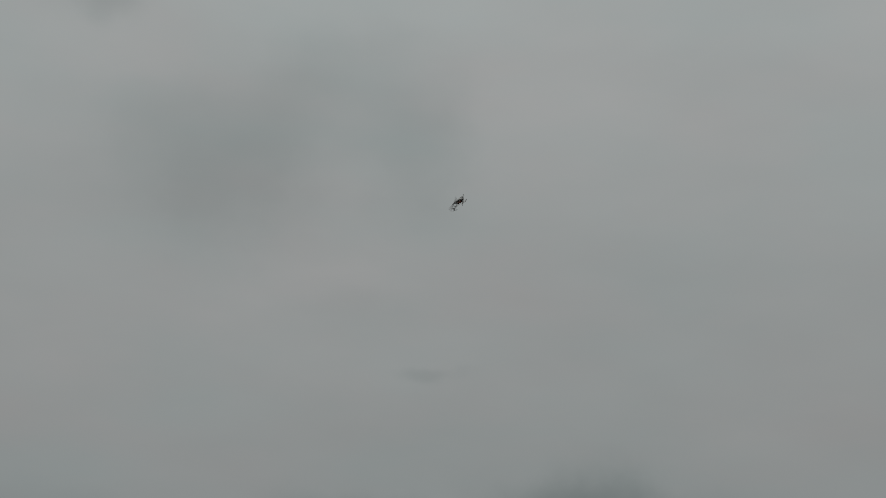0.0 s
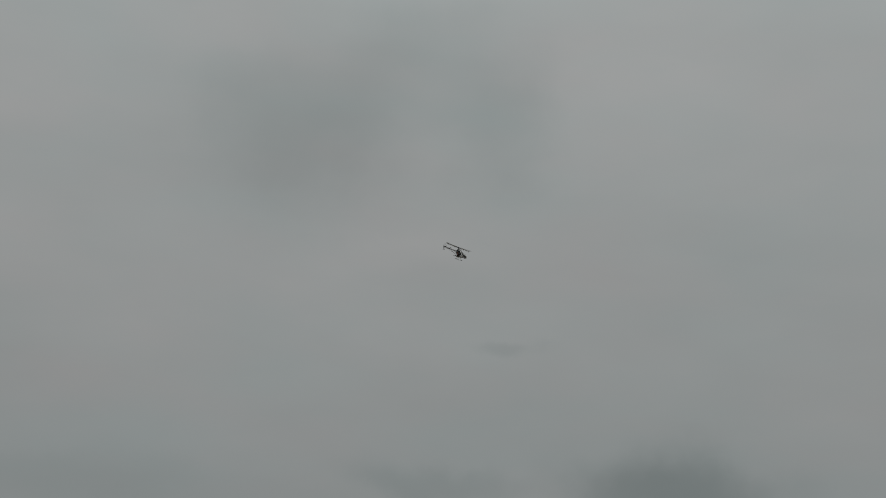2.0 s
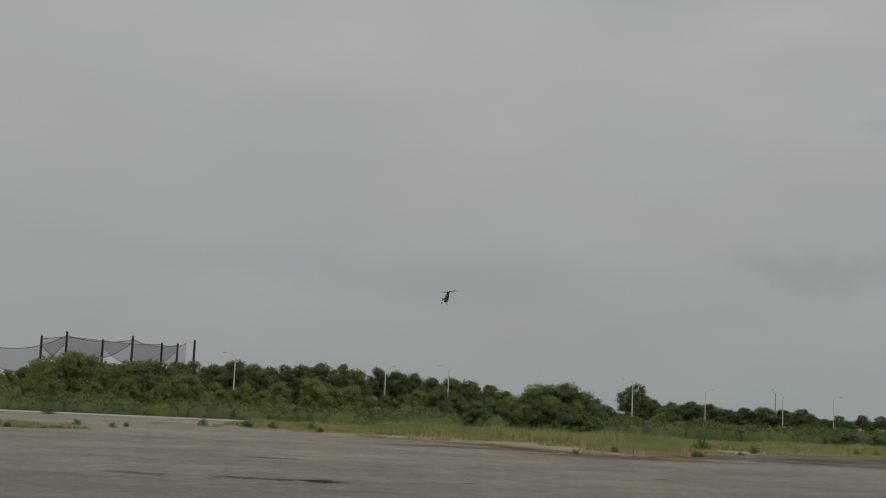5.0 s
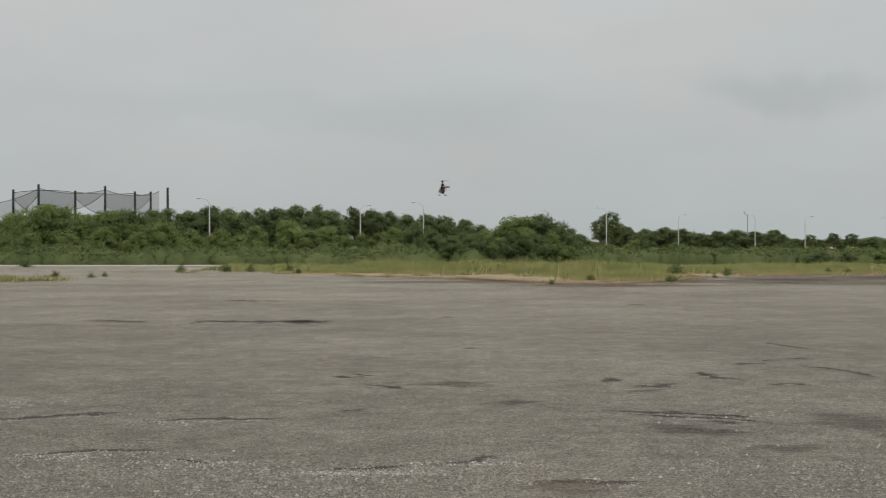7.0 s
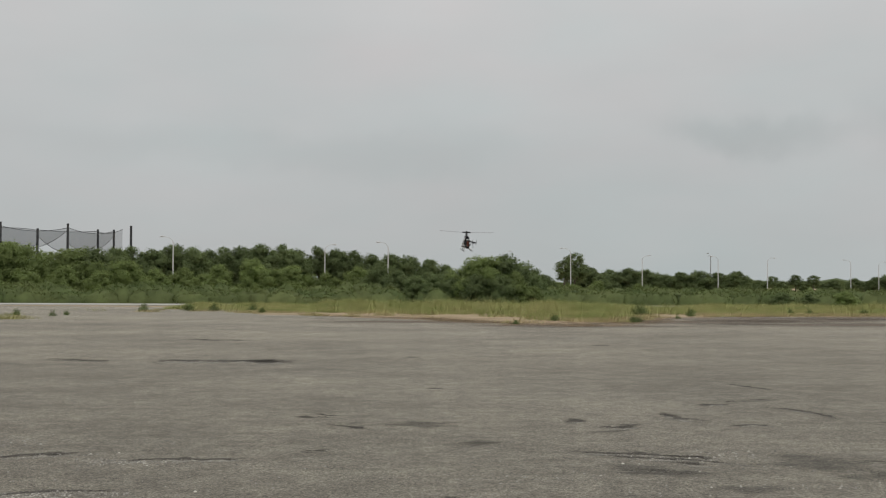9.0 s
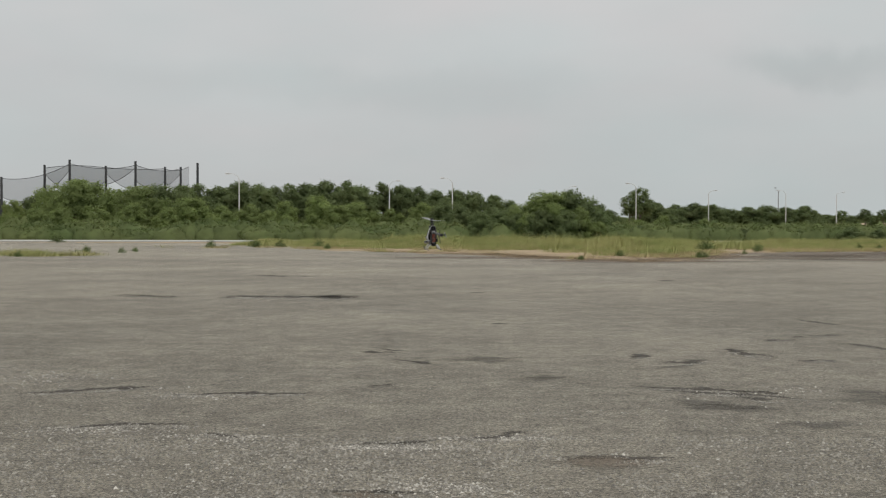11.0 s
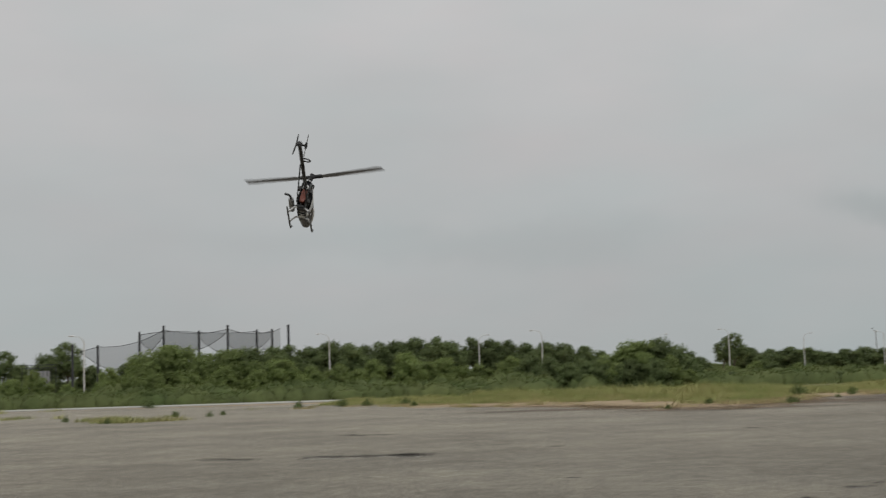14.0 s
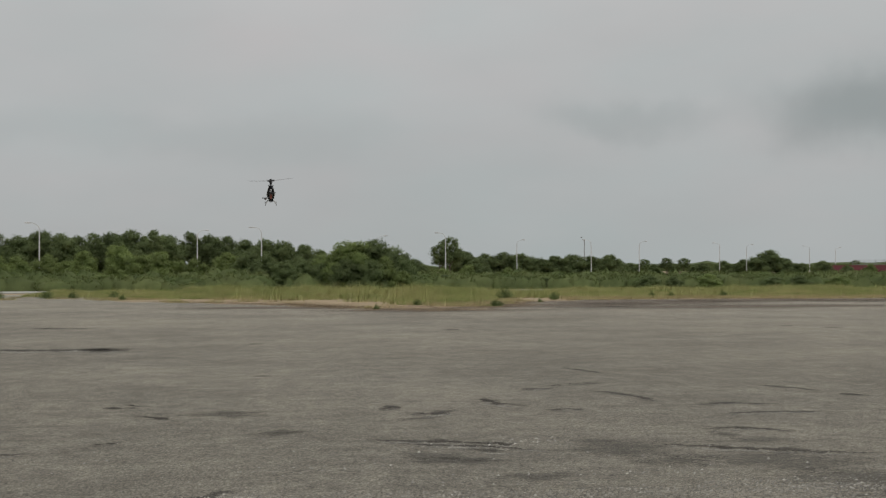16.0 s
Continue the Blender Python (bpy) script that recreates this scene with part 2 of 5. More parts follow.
M_ASPHALT = asphalt()
M_SOIL = paint("dry_meadow_soil", (0.37, 0.275, 0.175), (0.28, 0.225, 0.125), 0.25, 0.95, fine=5.0, fine_amount=0.35, space="World")
M_CONCRETE = paint("pale_concrete", (0.42, 0.41, 0.38), (0.34, 0.335, 0.31), 0.5, 0.85, fine=9.0, space="World")
M_CRACK = worn("crack_filler", (0.055, 0.049, 0.041), (0.10, 0.09, 0.077), 0.95)
M_RIM = worn("pale_grit_rim", (0.38, 0.36, 0.315), (0.30, 0.28, 0.24), 0.6)
M_PATCH = worn("dark_asphalt_stain", (0.105, 0.098, 0.085), (0.14, 0.13, 0.112), 0.48)
M_BARE = worn("bare_sandy_hollow", (0.155, 0.128, 0.098), (0.21, 0.18, 0.142), 0.9)
M_STONE = paint("mixed_grit", (0.33, 0.312, 0.272), (0.21, 0.197, 0.168), 8.0, 0.9, fine=90.0, island=0.5)
M_CHIP = paint("pale_stone_chips", (0.46, 0.44, 0.39), (0.30, 0.28, 0.25), 9.0, 0.9, fine=90.0, island=0.55)
M_TAN = worn("tan_sandy_verge", (0.40, 0.295, 0.185), (0.33, 0.255, 0.165), 0.85)
M_EARTH = worn("brown_edge_dirt", (0.185, 0.145, 0.112), (0.215, 0.175, 0.138), 0.75)
M_GRASS = paint("meadow_grass", (0.42, 0.39, 0.16), (0.24, 0.30, 0.09), 0.30, 0.85, fine=1.3, fine_amount=0.45, space="World", island=0.14, sheer=0.3)
M_STRAW = paint("dry_grass", (0.50, 0.39, 0.225), (0.42, 0.345, 0.18), 0.3, 0.9, fine=1.5, space="World", island=0.2, sheer=0.25)
M_REED = paint("rank_undergrowth", (0.130, 0.178, 0.060), (0.205, 0.240, 0.090), 0.22, 0.8, fine=0.9, fine_amount=0.4, space="World", island=0.08, sheer=0.45)
M_WEED = paint("weed_leaves", (0.15, 0.20, 0.065), (0.11, 0.15, 0.05), 2.0, 0.8, island=0.3, sheer=0.25)
M_LEAF = paint("broad_leaves", (0.188, 0.250, 0.076), (0.258, 0.318, 0.112), 0.5, 0.7, fine=1.6, fine_amount=0.3, island=0.14, objects=0.14, sheer=0.5)
M_LEAF_DARK = paint("dark_leaves", (0.138, 0.186, 0.074), (0.188, 0.234, 0.096), 0.5, 0.75, fine=1.6, fine_amount=0.3, island=0.14, objects=0.16, sheer=0.5)
M_BARK = paint("grey_bark", (0.11, 0.09, 0.07), (0.16, 0.14, 0.11), 2.0, 0.9)
M_GALV = paint("galvanised_steel", (0.66, 0.67, 0.67), (0.56, 0.57, 0.58), 1.0, 0.55)
M_GLASS_LAMP = paint("lamp_glass", (0.5, 0.5, 0.48), (0.6, 0.6, 0.58), 2.0, 0.3)
M_POLE = paint("dark_painted_pole", (0.035, 0.04, 0.045), (0.06, 0.062, 0.065), 0.5, 0.6)
M_NET = netting()
M_ROPE = paint("dark_rope", (0.03, 0.033, 0.036), (0.05, 0.05, 0.05), 1.0, 0.9)
M_TEAL = paint("faded_turquoise_paint", (0.27, 0.44, 0.42), (0.36, 0.50, 0.48), 0.9, 0.6, fine=8.0)
# the truck's turquoise again for the mast, with shade put into its colour
M_TEAL_DARK = paint("shaded_turquoise_steel", (0.10, 0.22, 0.215), (0.14, 0.27, 0.26), 0.9, 0.6, fine=8.0)
M_TYRE = paint("black_rubber", (0.022, 0.022, 0.022), (0.04, 0.04, 0.04), 4.0, 0.85)
M_CAGE = paint("pale_cage_tube", (0.55, 0.60, 0.59), (0.48, 0.55, 0.54), 2.0, 0.5)
M_WINDOW = paint("dark_cab_glass", (0.03, 0.04, 0.04), (0.05, 0.06, 0.06), 1.0, 0.08, spec=0.8)
M_WALL = paint("pale_metal_wall", (0.70, 0.70, 0.69), (0.62, 0.63, 0.63), 0.2, 0.7, fine=2.0)
M_ROOF = paint("slate_grey_roof", (0.12, 0.13, 0.15), (0.16, 0.17, 0.185), 0.3, 0.6)
M_RED = paint("dull_red_steel", (0.20, 0.055, 0.065), (0.14, 0.045, 0.055), 0.8, 0.6)
M_GREYSTEEL = paint("grey_steel", (0.28, 0.29, 0.30), (0.35, 0.36, 0.37), 1.0, 0.5, 0.3)
M_CARBON = paint("black_carbon", (0.012, 0.012, 0.013), (0.025, 0.025, 0.026), 20.0, 0.4, fine=300.0, bump=0.05)
M_BLADE = paint("grey_rotor_blade", (0.19, 0.19, 0.195), (0.26, 0.26, 0.265), 6.0, 0.4, fine=120.0, bump=0.03)
M_TIP = paint("white_blade_tip", (0.7, 0.7, 0.7), (0.62, 0.62, 0.62), 6.0, 0.4)
M_WHITE = paint("white_gloss_canopy", (0.78, 0.78, 0.77), (0.70, 0.70, 0.69), 9.0, 0.25, fine=80.0, bump=0.02)
M_BLACKGLOSS = paint("black_gloss_canopy", (0.014, 0.014, 0.017), (0.03, 0.03, 0.034), 9.0, 0.25, fine=80.0, bump=0.02)
M_TANK = paint("red_fuel_in_tank", (0.30, 0.085, 0.055), (0.22, 0.08, 0.06), 12.0, 0.35, fine=90.0)
M_ALU = paint("dull_aluminium", (0.40, 0.40, 0.40), (0.3, 0.3, 0.3), 20.0, 0.35, 0.8)
M_SKID = paint("dark_skid_tube", (0.07, 0.07, 0.07), (0.12, 0.12, 0.12), 14.0, 0.45)


# ---- building helpers ----
def mesh_of(name, bm, material):
    me = bpy.data.meshes.new(name)
    bm.to_mesh(me)
    bm.free()
    me.materials.append(material)
    return me


def part(name, bm, material, parent=None, label="", smooth=False):
    """A bmesh as one mesh object under a thing or a part."""
    me = mesh_of(name, bm, material)
    if smooth:
        me.polygons.foreach_set("use_smooth", [True] * len(me.polygons))
    ob = new(name, me)
    if parent is not None:
        ob.parent = parent
    if label:
        ob["label"] = label
    return ob


def box(bm, lo, hi, bevel=0.0):
    """A box between two corners, with softened edges."""
    c = [(a + b) / 2 for a, b in zip(lo, hi)]
    s = [abs(b - a) for a, b in zip(lo, hi)]
    vs = bmesh.ops.create_cube(bm, size=1.0, matrix=Matrix.Translation(c) @ Matrix.Diagonal((*s, 1)))["verts"]
    if bevel:
        es = list({e for v in vs for e in v.link_edges})
        bmesh.ops.bevel(bm, geom=es, offset=bevel, segments=2, affect="EDGES")
    return bm


def tube(bm, pts, radii, sides=8, caps=True):
    """A round bar through the given points; radii one number or one per point."""
    pts = [Vector(p) for p in pts]
    if isinstance(radii, (int, float)):
        radii = [radii] * len(pts)
    rings = []
    for i, p in enumerate(pts):
        d = (pts[min(i + 1, len(pts) - 1)] - pts[max(i - 1, 0)]).normalized()
        side = d.cross(Vector((0, 0, 1)) if abs(d.z) < 0.9 else Vector((1, 0, 0))).normalized()
        up = side.cross(d)
        rings.append([bm.verts.new(p + radii[i] * (math.cos(a) * side + math.sin(a) * up)) for a in (2 * math.pi * k / sides for k in range(sides))])
    for a, b in zip(rings, rings[1:]):
        for k in range(sides):
            bm.faces.new((a[k], a[(k + 1) % sides], b[(k + 1) % sides], b[k]))
    if caps:
        bm.faces.new(rings[0][::-1])
        bm.faces.new(rings[-1])
    return bm


def loft(bm, rings):
    """A closed skin through rings of points."""
    rs = [[bm.verts.new(p) for p in r] for r in rings]
    n = len(rs[0])
    for a, b in zip(rs, rs[1:]):
        for k in range(n):
            bm.faces.new((a[k], a[(k + 1) % n], b[(k + 1) % n], b[k]))
    bm.faces.new(rs[0][::-1])
    bm.faces.new(rs[-1])
    bmesh.ops.recalc_face_normals(bm, faces=bm.faces)
    return bm


def prism(bm, outline, y0, y1):
    """An outline in x and z drawn out from y0 to y1."""
    a = [bm.verts.new((x, y0, z)) for x, z in outline]
    b = [bm.verts.new((x, y1, z)) for x, z in outline]
    n = len(a)
    bm.faces.new(a)
    bm.faces.new(b[::-1])
    for k in range(n):
        bm.faces.new((a[k], b[k], b[(k + 1) % n], a[(k + 1) % n]))
    bmesh.ops.recalc_face_normals(bm, faces=bm.faces)
    return bm


def raw(name, verts, faces, material, parent=None, normals=None):
    me = bpy.data.meshes.new(name)
    me.from_pydata(verts, [], faces)
    if normals is not None:
        me.polygons.foreach_set("use_smooth", [True] * len(faces))
        me.normals_split_custom_set_from_vertices(normals)
    me.materials.append(material)
    ob = new(name, me)
    if parent is not None:
        ob.parent = parent
    return ob


def at(bearing, far):
    """Plan position by bearing (degrees) and distance from the viewer's stand."""
    a = radians(bearing)
    return far * math.sin(a), far * math.cos(a)


# ---- ground, apron, road ----
def build_ground():
    rng = random.Random(3)
    bm = bmesh.new()
    rings = []
    for r in (0.5, 20, 60, 120, 200, 350, 600, 1200, 2600, 4600):
        rings.append([bm.verts.new((r * math.cos(a), r * math.sin(a), -0.03)) for a in (2 * math.pi * k / 64 for k in range(64))])
    bm.faces.new(rings[0])
    for a, b in zip(rings, rings[1:]):
        for k in range(64):
            bm.faces.new((a[k], b[k], b[(k + 1) % 64], a[(k + 1) % 64]))
    tagged(part("ground", bm, M_SOIL), "flat dry tan soil under sparse grass", "ground", kind="structure")
    # the apron's far edge is ragged where grass eats into it
    edge = [(-140, 99), (-62, 101.5), (-45, 101), (-30, 99.5), (-16, 96), (-11, 86), (-8, 74), (-5, 71), (1.6, 62), (4.8, 56.5), (9.6, 61), (12, 66), (17, 72), (24, 72.5), (31, 71.5), (60, 76.5), (140, 84)]
    far = []
    for (x0, y0), (x1, y1) in zip(edge, edge[1:]):
        n = max(2, int(abs(x1 - x0) / 0.8))
        for i in range(n):
            k = i / n
            far.append((x0 + k * (x1 - x0), y0 + k * (y1 - y0) + rng.uniform(-0.9, 0.9) + 1.2 * noise.noise((x0 + k * (x1 - x0), 0.3, 0))))
    far.append(edge[-1])
    bm = bmesh.new()
    top = [bm.verts.new((x, y, 0.0)) for x, y in far] + [bm.verts.new((140, -90, 0)), bm.verts.new((-140, -90, 0))]
    low = [bm.verts.new((v.co.x, v.co.y, -0.12)) for v in top]
    n = len(top)
    bm.faces.new(top[::-1])
    for k in range(n):
        bm.faces.new((top[k], top[(k + 1) % n], low[(k + 1) % n], low[k]))
    bmesh.ops.recalc_face_normals(bm, faces=bm.faces)
    tagged(part("pavement", bm, M_ASPHALT), "wide bleached grey asphalt apron, cracked and worn", "asphalt", kind="structure")
    bm = bmesh.new()
    box(bm, (-160, 103.5, -0.15), (60, 111.5, 0.02), 0.01)
    tagged(part("road", bm, M_CONCRETE), "pale concrete service road beyond the grass", "road", kind="structure")


build_ground()


def build_backdrop():
    """Low haze-grey woods on the horizon all round."""
    rng = random.Random(8)
    vs, fs = [], []
    for k in range(720):
        a = 2 * math.pi * k / 720
        h = 9 + 5 * noise.noise((math.cos(a) * 40, math.sin(a) * 40, 1.0)) + rng.uniform(-1.5, 1.5)
        for r, z in ((1500, -1), (1500, h * 0.8), (1530, h), (1560, -1)):
            vs.append((r * math.cos(a), r * math.sin(a), z))
    for k in range(720):
        for j in range(3):
            p, q = 4 * k + j, 4 * ((k + 1) % 720) + j
            fs.append((p, q, q + 1, p + 1))
    tagged(raw("backdrop", vs, fs, M_LEAF_DARK), "distant low line of dark woods on the horizon", "woods", kind="structure")


build_backdrop()


# ---- trees ----
def core(vs, fs, ns, centre, rx, ry, rz, sides=9, tiers=6, low=-1.0):
    """The dense inside of a clump: a lumpy closed shell that shows between its leaves."""
    cx, cy, cz = centre
    first = len(vs)
    for j in range(tiers + 1):
        e = math.asin(low) + (1.5708 - math.asin(low)) * j / tiers
        for k in range(sides):
            a = 6.2832 * k / sides
            d = Vector((math.cos(a) * math.cos(e), math.sin(a) * math.cos(e), math.sin(e)))
            q = 1 + 0.35 * noise.noise((cx + 2.3 * d.x, cy + 2.3 * d.y, cz + 2.3 * d.z))
            vs.append(Vector((cx + d.x * rx * q, cy + d.y * ry * q, cz + d.z * rz * q)))
            ns.append((d + Vector((0, 0, 0.3))).normalized())
    for j in range(tiers):
        for k in range(sides):
            p, q = first + j * sides + k, first + j * sides + (k + 1) % sides
            fs.append((p, q, q + sides, p + sides))


def leaf_cloud(rng, lobes, per_lobe, leaf, squash=0.85):
    """Leaves on clumps spread over lobes (centre, radius): vertices and faces of many small quads."""
    vs, fs, ns = [], [], []
    for (cx, cy, cz), r in lobes:
        for _ in range(int(per_lobe * r * r)):
            while True:
                d = Vector((rng.uniform(-1, 1), rng.uniform(-1, 1), rng.uniform(-1, 1)))
                if 0.05 < d.length <= 1:
                    break
            d = d.normalized() * (0.52 + 0.62 * rng.random() ** 0.8)
            c = Vector((cx + d.x * r, cy + d.y * r, cz + d.z * r * squash))
            for _ in range(11):
                p = c + Vector((rng.gauss(0, 0.15), rng.gauss(0, 0.15), rng.gauss(0, 0.09)))
                if p.z < 0.05:
                    continue
                n = (d + Vector((rng.gauss(0, 0.7), rng.gauss(0, 0.7), rng.gauss(0.25, 0.6)))).normalized()
                u = n.orthogonal().normalized()
                u.rotate(Matrix.Rotation(rng.uniform(0, 6.28), 3, n))
                w = n.cross(u)
                s = leaf * rng.uniform(0.6, 1.3)
                i = len(vs)
                vs += [p + u * s, p + w * s * 0.7, p - u * s, p - w * s * 0.7]
                ns += [(d * 1.0 + n * 0.22 + Vector((0, 0, 0.45))).normalized()] * 4
                fs.append((i, i + 1, i + 2, i + 3))
    return vs, fs, ns


def make_tree(seed, height, width, material, low=0.12, airy=1.0):
    """A tree of the given height: tapered trunk, limbs and a lobed leafy crown."""
    rng = random.Random(seed)
    root = new("tree")
    bm = bmesh.new()
    lean = rng.uniform(-0.15, 0.15)
    top = height * 0.8
    tube(bm, [(lean * k * k * height * 0.2, 0.1 * math.sin(3 * k), top * k) for k in (0, 0.2, 0.45, 0.7, 1)], [0.16, 0.12, 0.09, 0.06, 0.02], 7)
    trunk = part("trunk", bm, M_BARK, root)
    lobes = []
    n = rng.randint(9, 13)
    for i in range(n):
        a = 2.4 * i + rng.uniform(-0.4, 0.4)
        k = (i + 0.5) / n
        z = height * (low + 0.1 + (0.80 - low) * k)
        reach = width * 0.5 * (math.sin(math.pi * min(1, 0.22 + 0.72 * k)) ** 0.8) * rng.uniform(0.45, 0.85)
        r = width * rng.uniform(0.17, 0.27) * (1.1 - 0.45 * k)
        p = (math.cos(a) * reach, math.sin(a) * reach, min(z, height - r * 0.8))
        lobes.append((p, r))
        bl = bmesh.new()
        s = Vector((0, 0, max(0.3, p[2] * 0.6)))
        e = Vector(p)
        tube(bl, [s, s.lerp(e, 0.5) + Vector((0, 0, 0.12)), e], [0.05, 0.035, 0.012], 5)
        if i % 2 == 0:
            part("limb", bl, M_BARK, root)
        else:
            bl.free()
    lobes.append(((rng.uniform(-0.3, 0.3), 0, height * 0.55), width * 0.30))
    lobes.append(((rng.uniform(-0.3, 0.3), 0, height - width * 0.13), width * 0.15))
    if low < 0.1:
        for k in range(5):
            a = 1.3 * k
            lobes.append(((math.cos(a) * width * 0.36, math.sin(a) * width * 0.36, height * 0.16), width * 0.17))
    vs, fs, ns = leaf_cloud(rng, lobes, 96 * airy, 0.088)
    for (cx, cy, cz), r in lobes:
        core(vs, fs, ns, (cx, cy, max(cz, r * 0.5)), r * 0.5, r * 0.5, r * 0.42)
    raw("crown", vs, fs, material, root, ns)
    return root


TREES = [make_tree(1, 5.2, 5.4, M_LEAF, 0.04), make_tree(2, 5.0, 4.6, M_LEAF, 0.06), make_tree(3, 5.4, 4.8, M_LEAF_DARK, 0.1),
         make_tree(4, 5.0, 5.6, M_LEAF_DARK, 0.05), make_tree(5, 5.6, 3.6, M_LEAF_DARK, 0.3, 0.75), make_tree(6, 5.0, 6.4, M_LEAF, 0.03)]
TREE_H = (5.2, 5.0, 5.4, 5.0, 5.6, 5.0)
TREE_LABEL = ("leafy green broad-crowned tree in the roadside thicket", "bright green young tree in the roadside thicket",
              "dark green tree rising behind the thicket", "dense dark green tree low to the ground",
              "slender dark tree with a sparse open crown", "wide rounded bushy green tree")
used = set()


def plant(kind, bearing, far, top, wide=1.0, shrub=False):
    """A tree of that kind whose top stands top degrees over the level line."""
    x, y = at(bearing, far)
    top += 0.07 if far > 128 else 0
    s = (1.6 + far * math.tan(radians(top))) / TREE_H[kind]
    m = Matrix.Translation((x, y, -0.03)) @ Matrix.Rotation(bearing * 7.3 + far, 4, "Z")
    if kind in used:
        ob = copy_thing(TREES[kind], m)
    else:
        ob = TREES[kind]
        ob.matrix_basis = m
        used.add(kind)
    ob.scale = (s * wide, s * wide, s)
    if shrub:
        ob.name = "shrub"
        tagged(ob, "low dense dark green shrub at the meadow's far edge", "shrub", "shrubs along the road")
    else:
        tagged(ob, TREE_LABEL[kind], "tree", "trees beyond the apron")


def build_trees():
    # kind, bearing, distance, top height in degrees
    west = ((2, -31.4, 330, 1.30), (4, -29.9, 330, 1.45), (4, -29.1, 335, 1.5), (2, -28.4, 330, 1.35), (0, -27.4, 142, 0.95), (1, -26.95, 141, 1.15), (1, -26.6, 140, 1.28), (1, -26.1, 139, 1.1), (0, -25.4, 138, 0.95),
            (1, -24.5, 140, 0.82), (3, -23.5, 320, 0.85), (4, -22.7, 320, 1.55), (2, -22.0, 318, 1.0), (3, -21.0, 320, 1.35), (4, -20.25, 318, 1.85),
            (3, -19.3, 318, 0.85), (1, -18.6, 250, 0.75), (3, -17.9, 300, 0.9), (3, -24.2, 310, 0.9), (1, -21.55, 290, 0.72))
    middle = ((0, -17.3, 142, 1.25), (5, -16.2, 138, 1.62), (0, -15.4, 140, 1.5), (1, -14.5, 142, 1.2), (5, -13.7, 138, 1.38), (3, -12.8, 140, 1.4),
              (2, -12.0, 285, 1.42), (4, -11.3, 290, 1.5), (3, -10.5, 288, 1.35), (2, -9.6, 290, 1.58), (3, -8.9, 292, 1.45), (3, -10.1, 330, 1.3))
    centre = ((2, -8.2, 300, 1.38), (4, -7.55, 305, 1.5), (2, -6.9, 305, 1.52), (3, -6.1, 300, 1.6), (4, -5.3, 305, 1.64), (2, -4.6, 310, 1.4),
              (4, -3.7, 315, 1.56), (2, -3.0, 315, 1.44), (4, -2.3, 315, 1.4), (3, -1.5, 310, 1.22), (2, -0.7, 310, 1.26), (3, 0.1, 310, 1.16),
              (2, 0.9, 310, 1.04), (3, 1.6, 312, 0.8), (3, -4.9, 325, 1.4), (3, -2.7, 328, 1.3))
    inner = ((0, -9.2, 138, 0.62), (1, -7.8, 136, 0.75), (0, -6.4, 138, 1.0), (5, -4.8, 136, 0.75), (0, -3.4, 136, 0.45), (1, -2.1, 136, 0.7), (3, -0.4, 132, 0.6),
             (3, 0.9, 130, 0.5), (5, -11.6, 134, 0.9), (0, -14.0, 134, 0.7), (3, -1.2, 134, 0.75), (1, -10.4, 136, 0.55), (5, -5.6, 134, 0.6), (3, 1.7, 131, 0.55))
    scrub = ((0, -30.6, 134, 0.35), (5, -28.6, 133, 0.4), (1, -23.6, 134, 0.35), (5, -22.3, 133, 0.42), (0, -21.2, 134, 0.4), (1, -20.2, 133, 0.15), (5, -18.8, 134, 0.2), (0, -17.8, 133, 0.45),
             (5, -16.8, 131, 0.45), (1, -15.2, 131, 0.4), (0, -12.6, 130, 0.5), (1, -8.5, 130, 0.35), (3, 6.0, 130, 0.12), (5, 6.9, 129, 0.02), (0, 7.9, 131, 0.18), (3, 8.6, 131, 0.1), (1, 9.6, 130, 0.05))
    dome = ((5, 2.5, 115, 0.85), (5, 3.2, 114, 1.25), (3, 4.05, 115, 1.30), (3, 4.75, 116, 1.0), (4, 5.3, 120, 0.75), (3, 2.9, 112, 0.5), (3, 3.9, 112, 0.5), (2, 5.7, 125, 0.5), (0, 4.5, 113, 0.6),
            (3, 1.9, 114, 0.35), (3, 1.1, 115, 0.45), (3, 0.3, 116, 0.40), (1, -10.15, 122, 0.42), (1, 5.3, 113, 0.0))
    east = ((4, 6.55, 330, 1.05), (4, 6.98, 333, 1.34), (3, 7.6, 400, 0.72), (2, 8.4, 405, 0.64), (3, 9.2, 405, 0.68), (2, 9.9, 410, 0.64), (3, 10.6, 412, 0.44), (2, 11.3, 410, 0.54),
            (3, 12.1, 410, 0.58), (2, 12.8, 412, 0.52), (2, 13.6, 415, 0.58), (3, 14.4, 460, 0.22), (4, 15.0, 460, 0.38), (4, 15.9, 460, 0.44), (4, 16.6, 460, 0.42), (3, 8.0, 330, 0.4), (3, 10.2, 415, 0.5))
    far_east = ((2, 17.4, 480, 0.24), (3, 18.2, 480, 0.30), (2, 19.0, 480, 0.36), (3, 19.5, 482, 0.44), (2, 20.05, 480, 0.74), (3, 20.7, 480, 0.38),
                (2, 21.3, 480, 0.2), (3, 22.15, 310, 0.28), (4, 23.4, 420, 0.3), (3, 24.8, 420, 0.25), (3, 26.5, 420, 0.3), (2, 28.0, 420, 0.35))
    for row in (west, middle, centre, inner, scrub, dome, east, far_east):
        for k, b, d, top in row:
            plant(k, b, d, top, 1.4 if row is east and d > 350 or row is far_east else 1.0)
    # a low hedge of shrubs between meadow and road
    rng = random.Random(14)
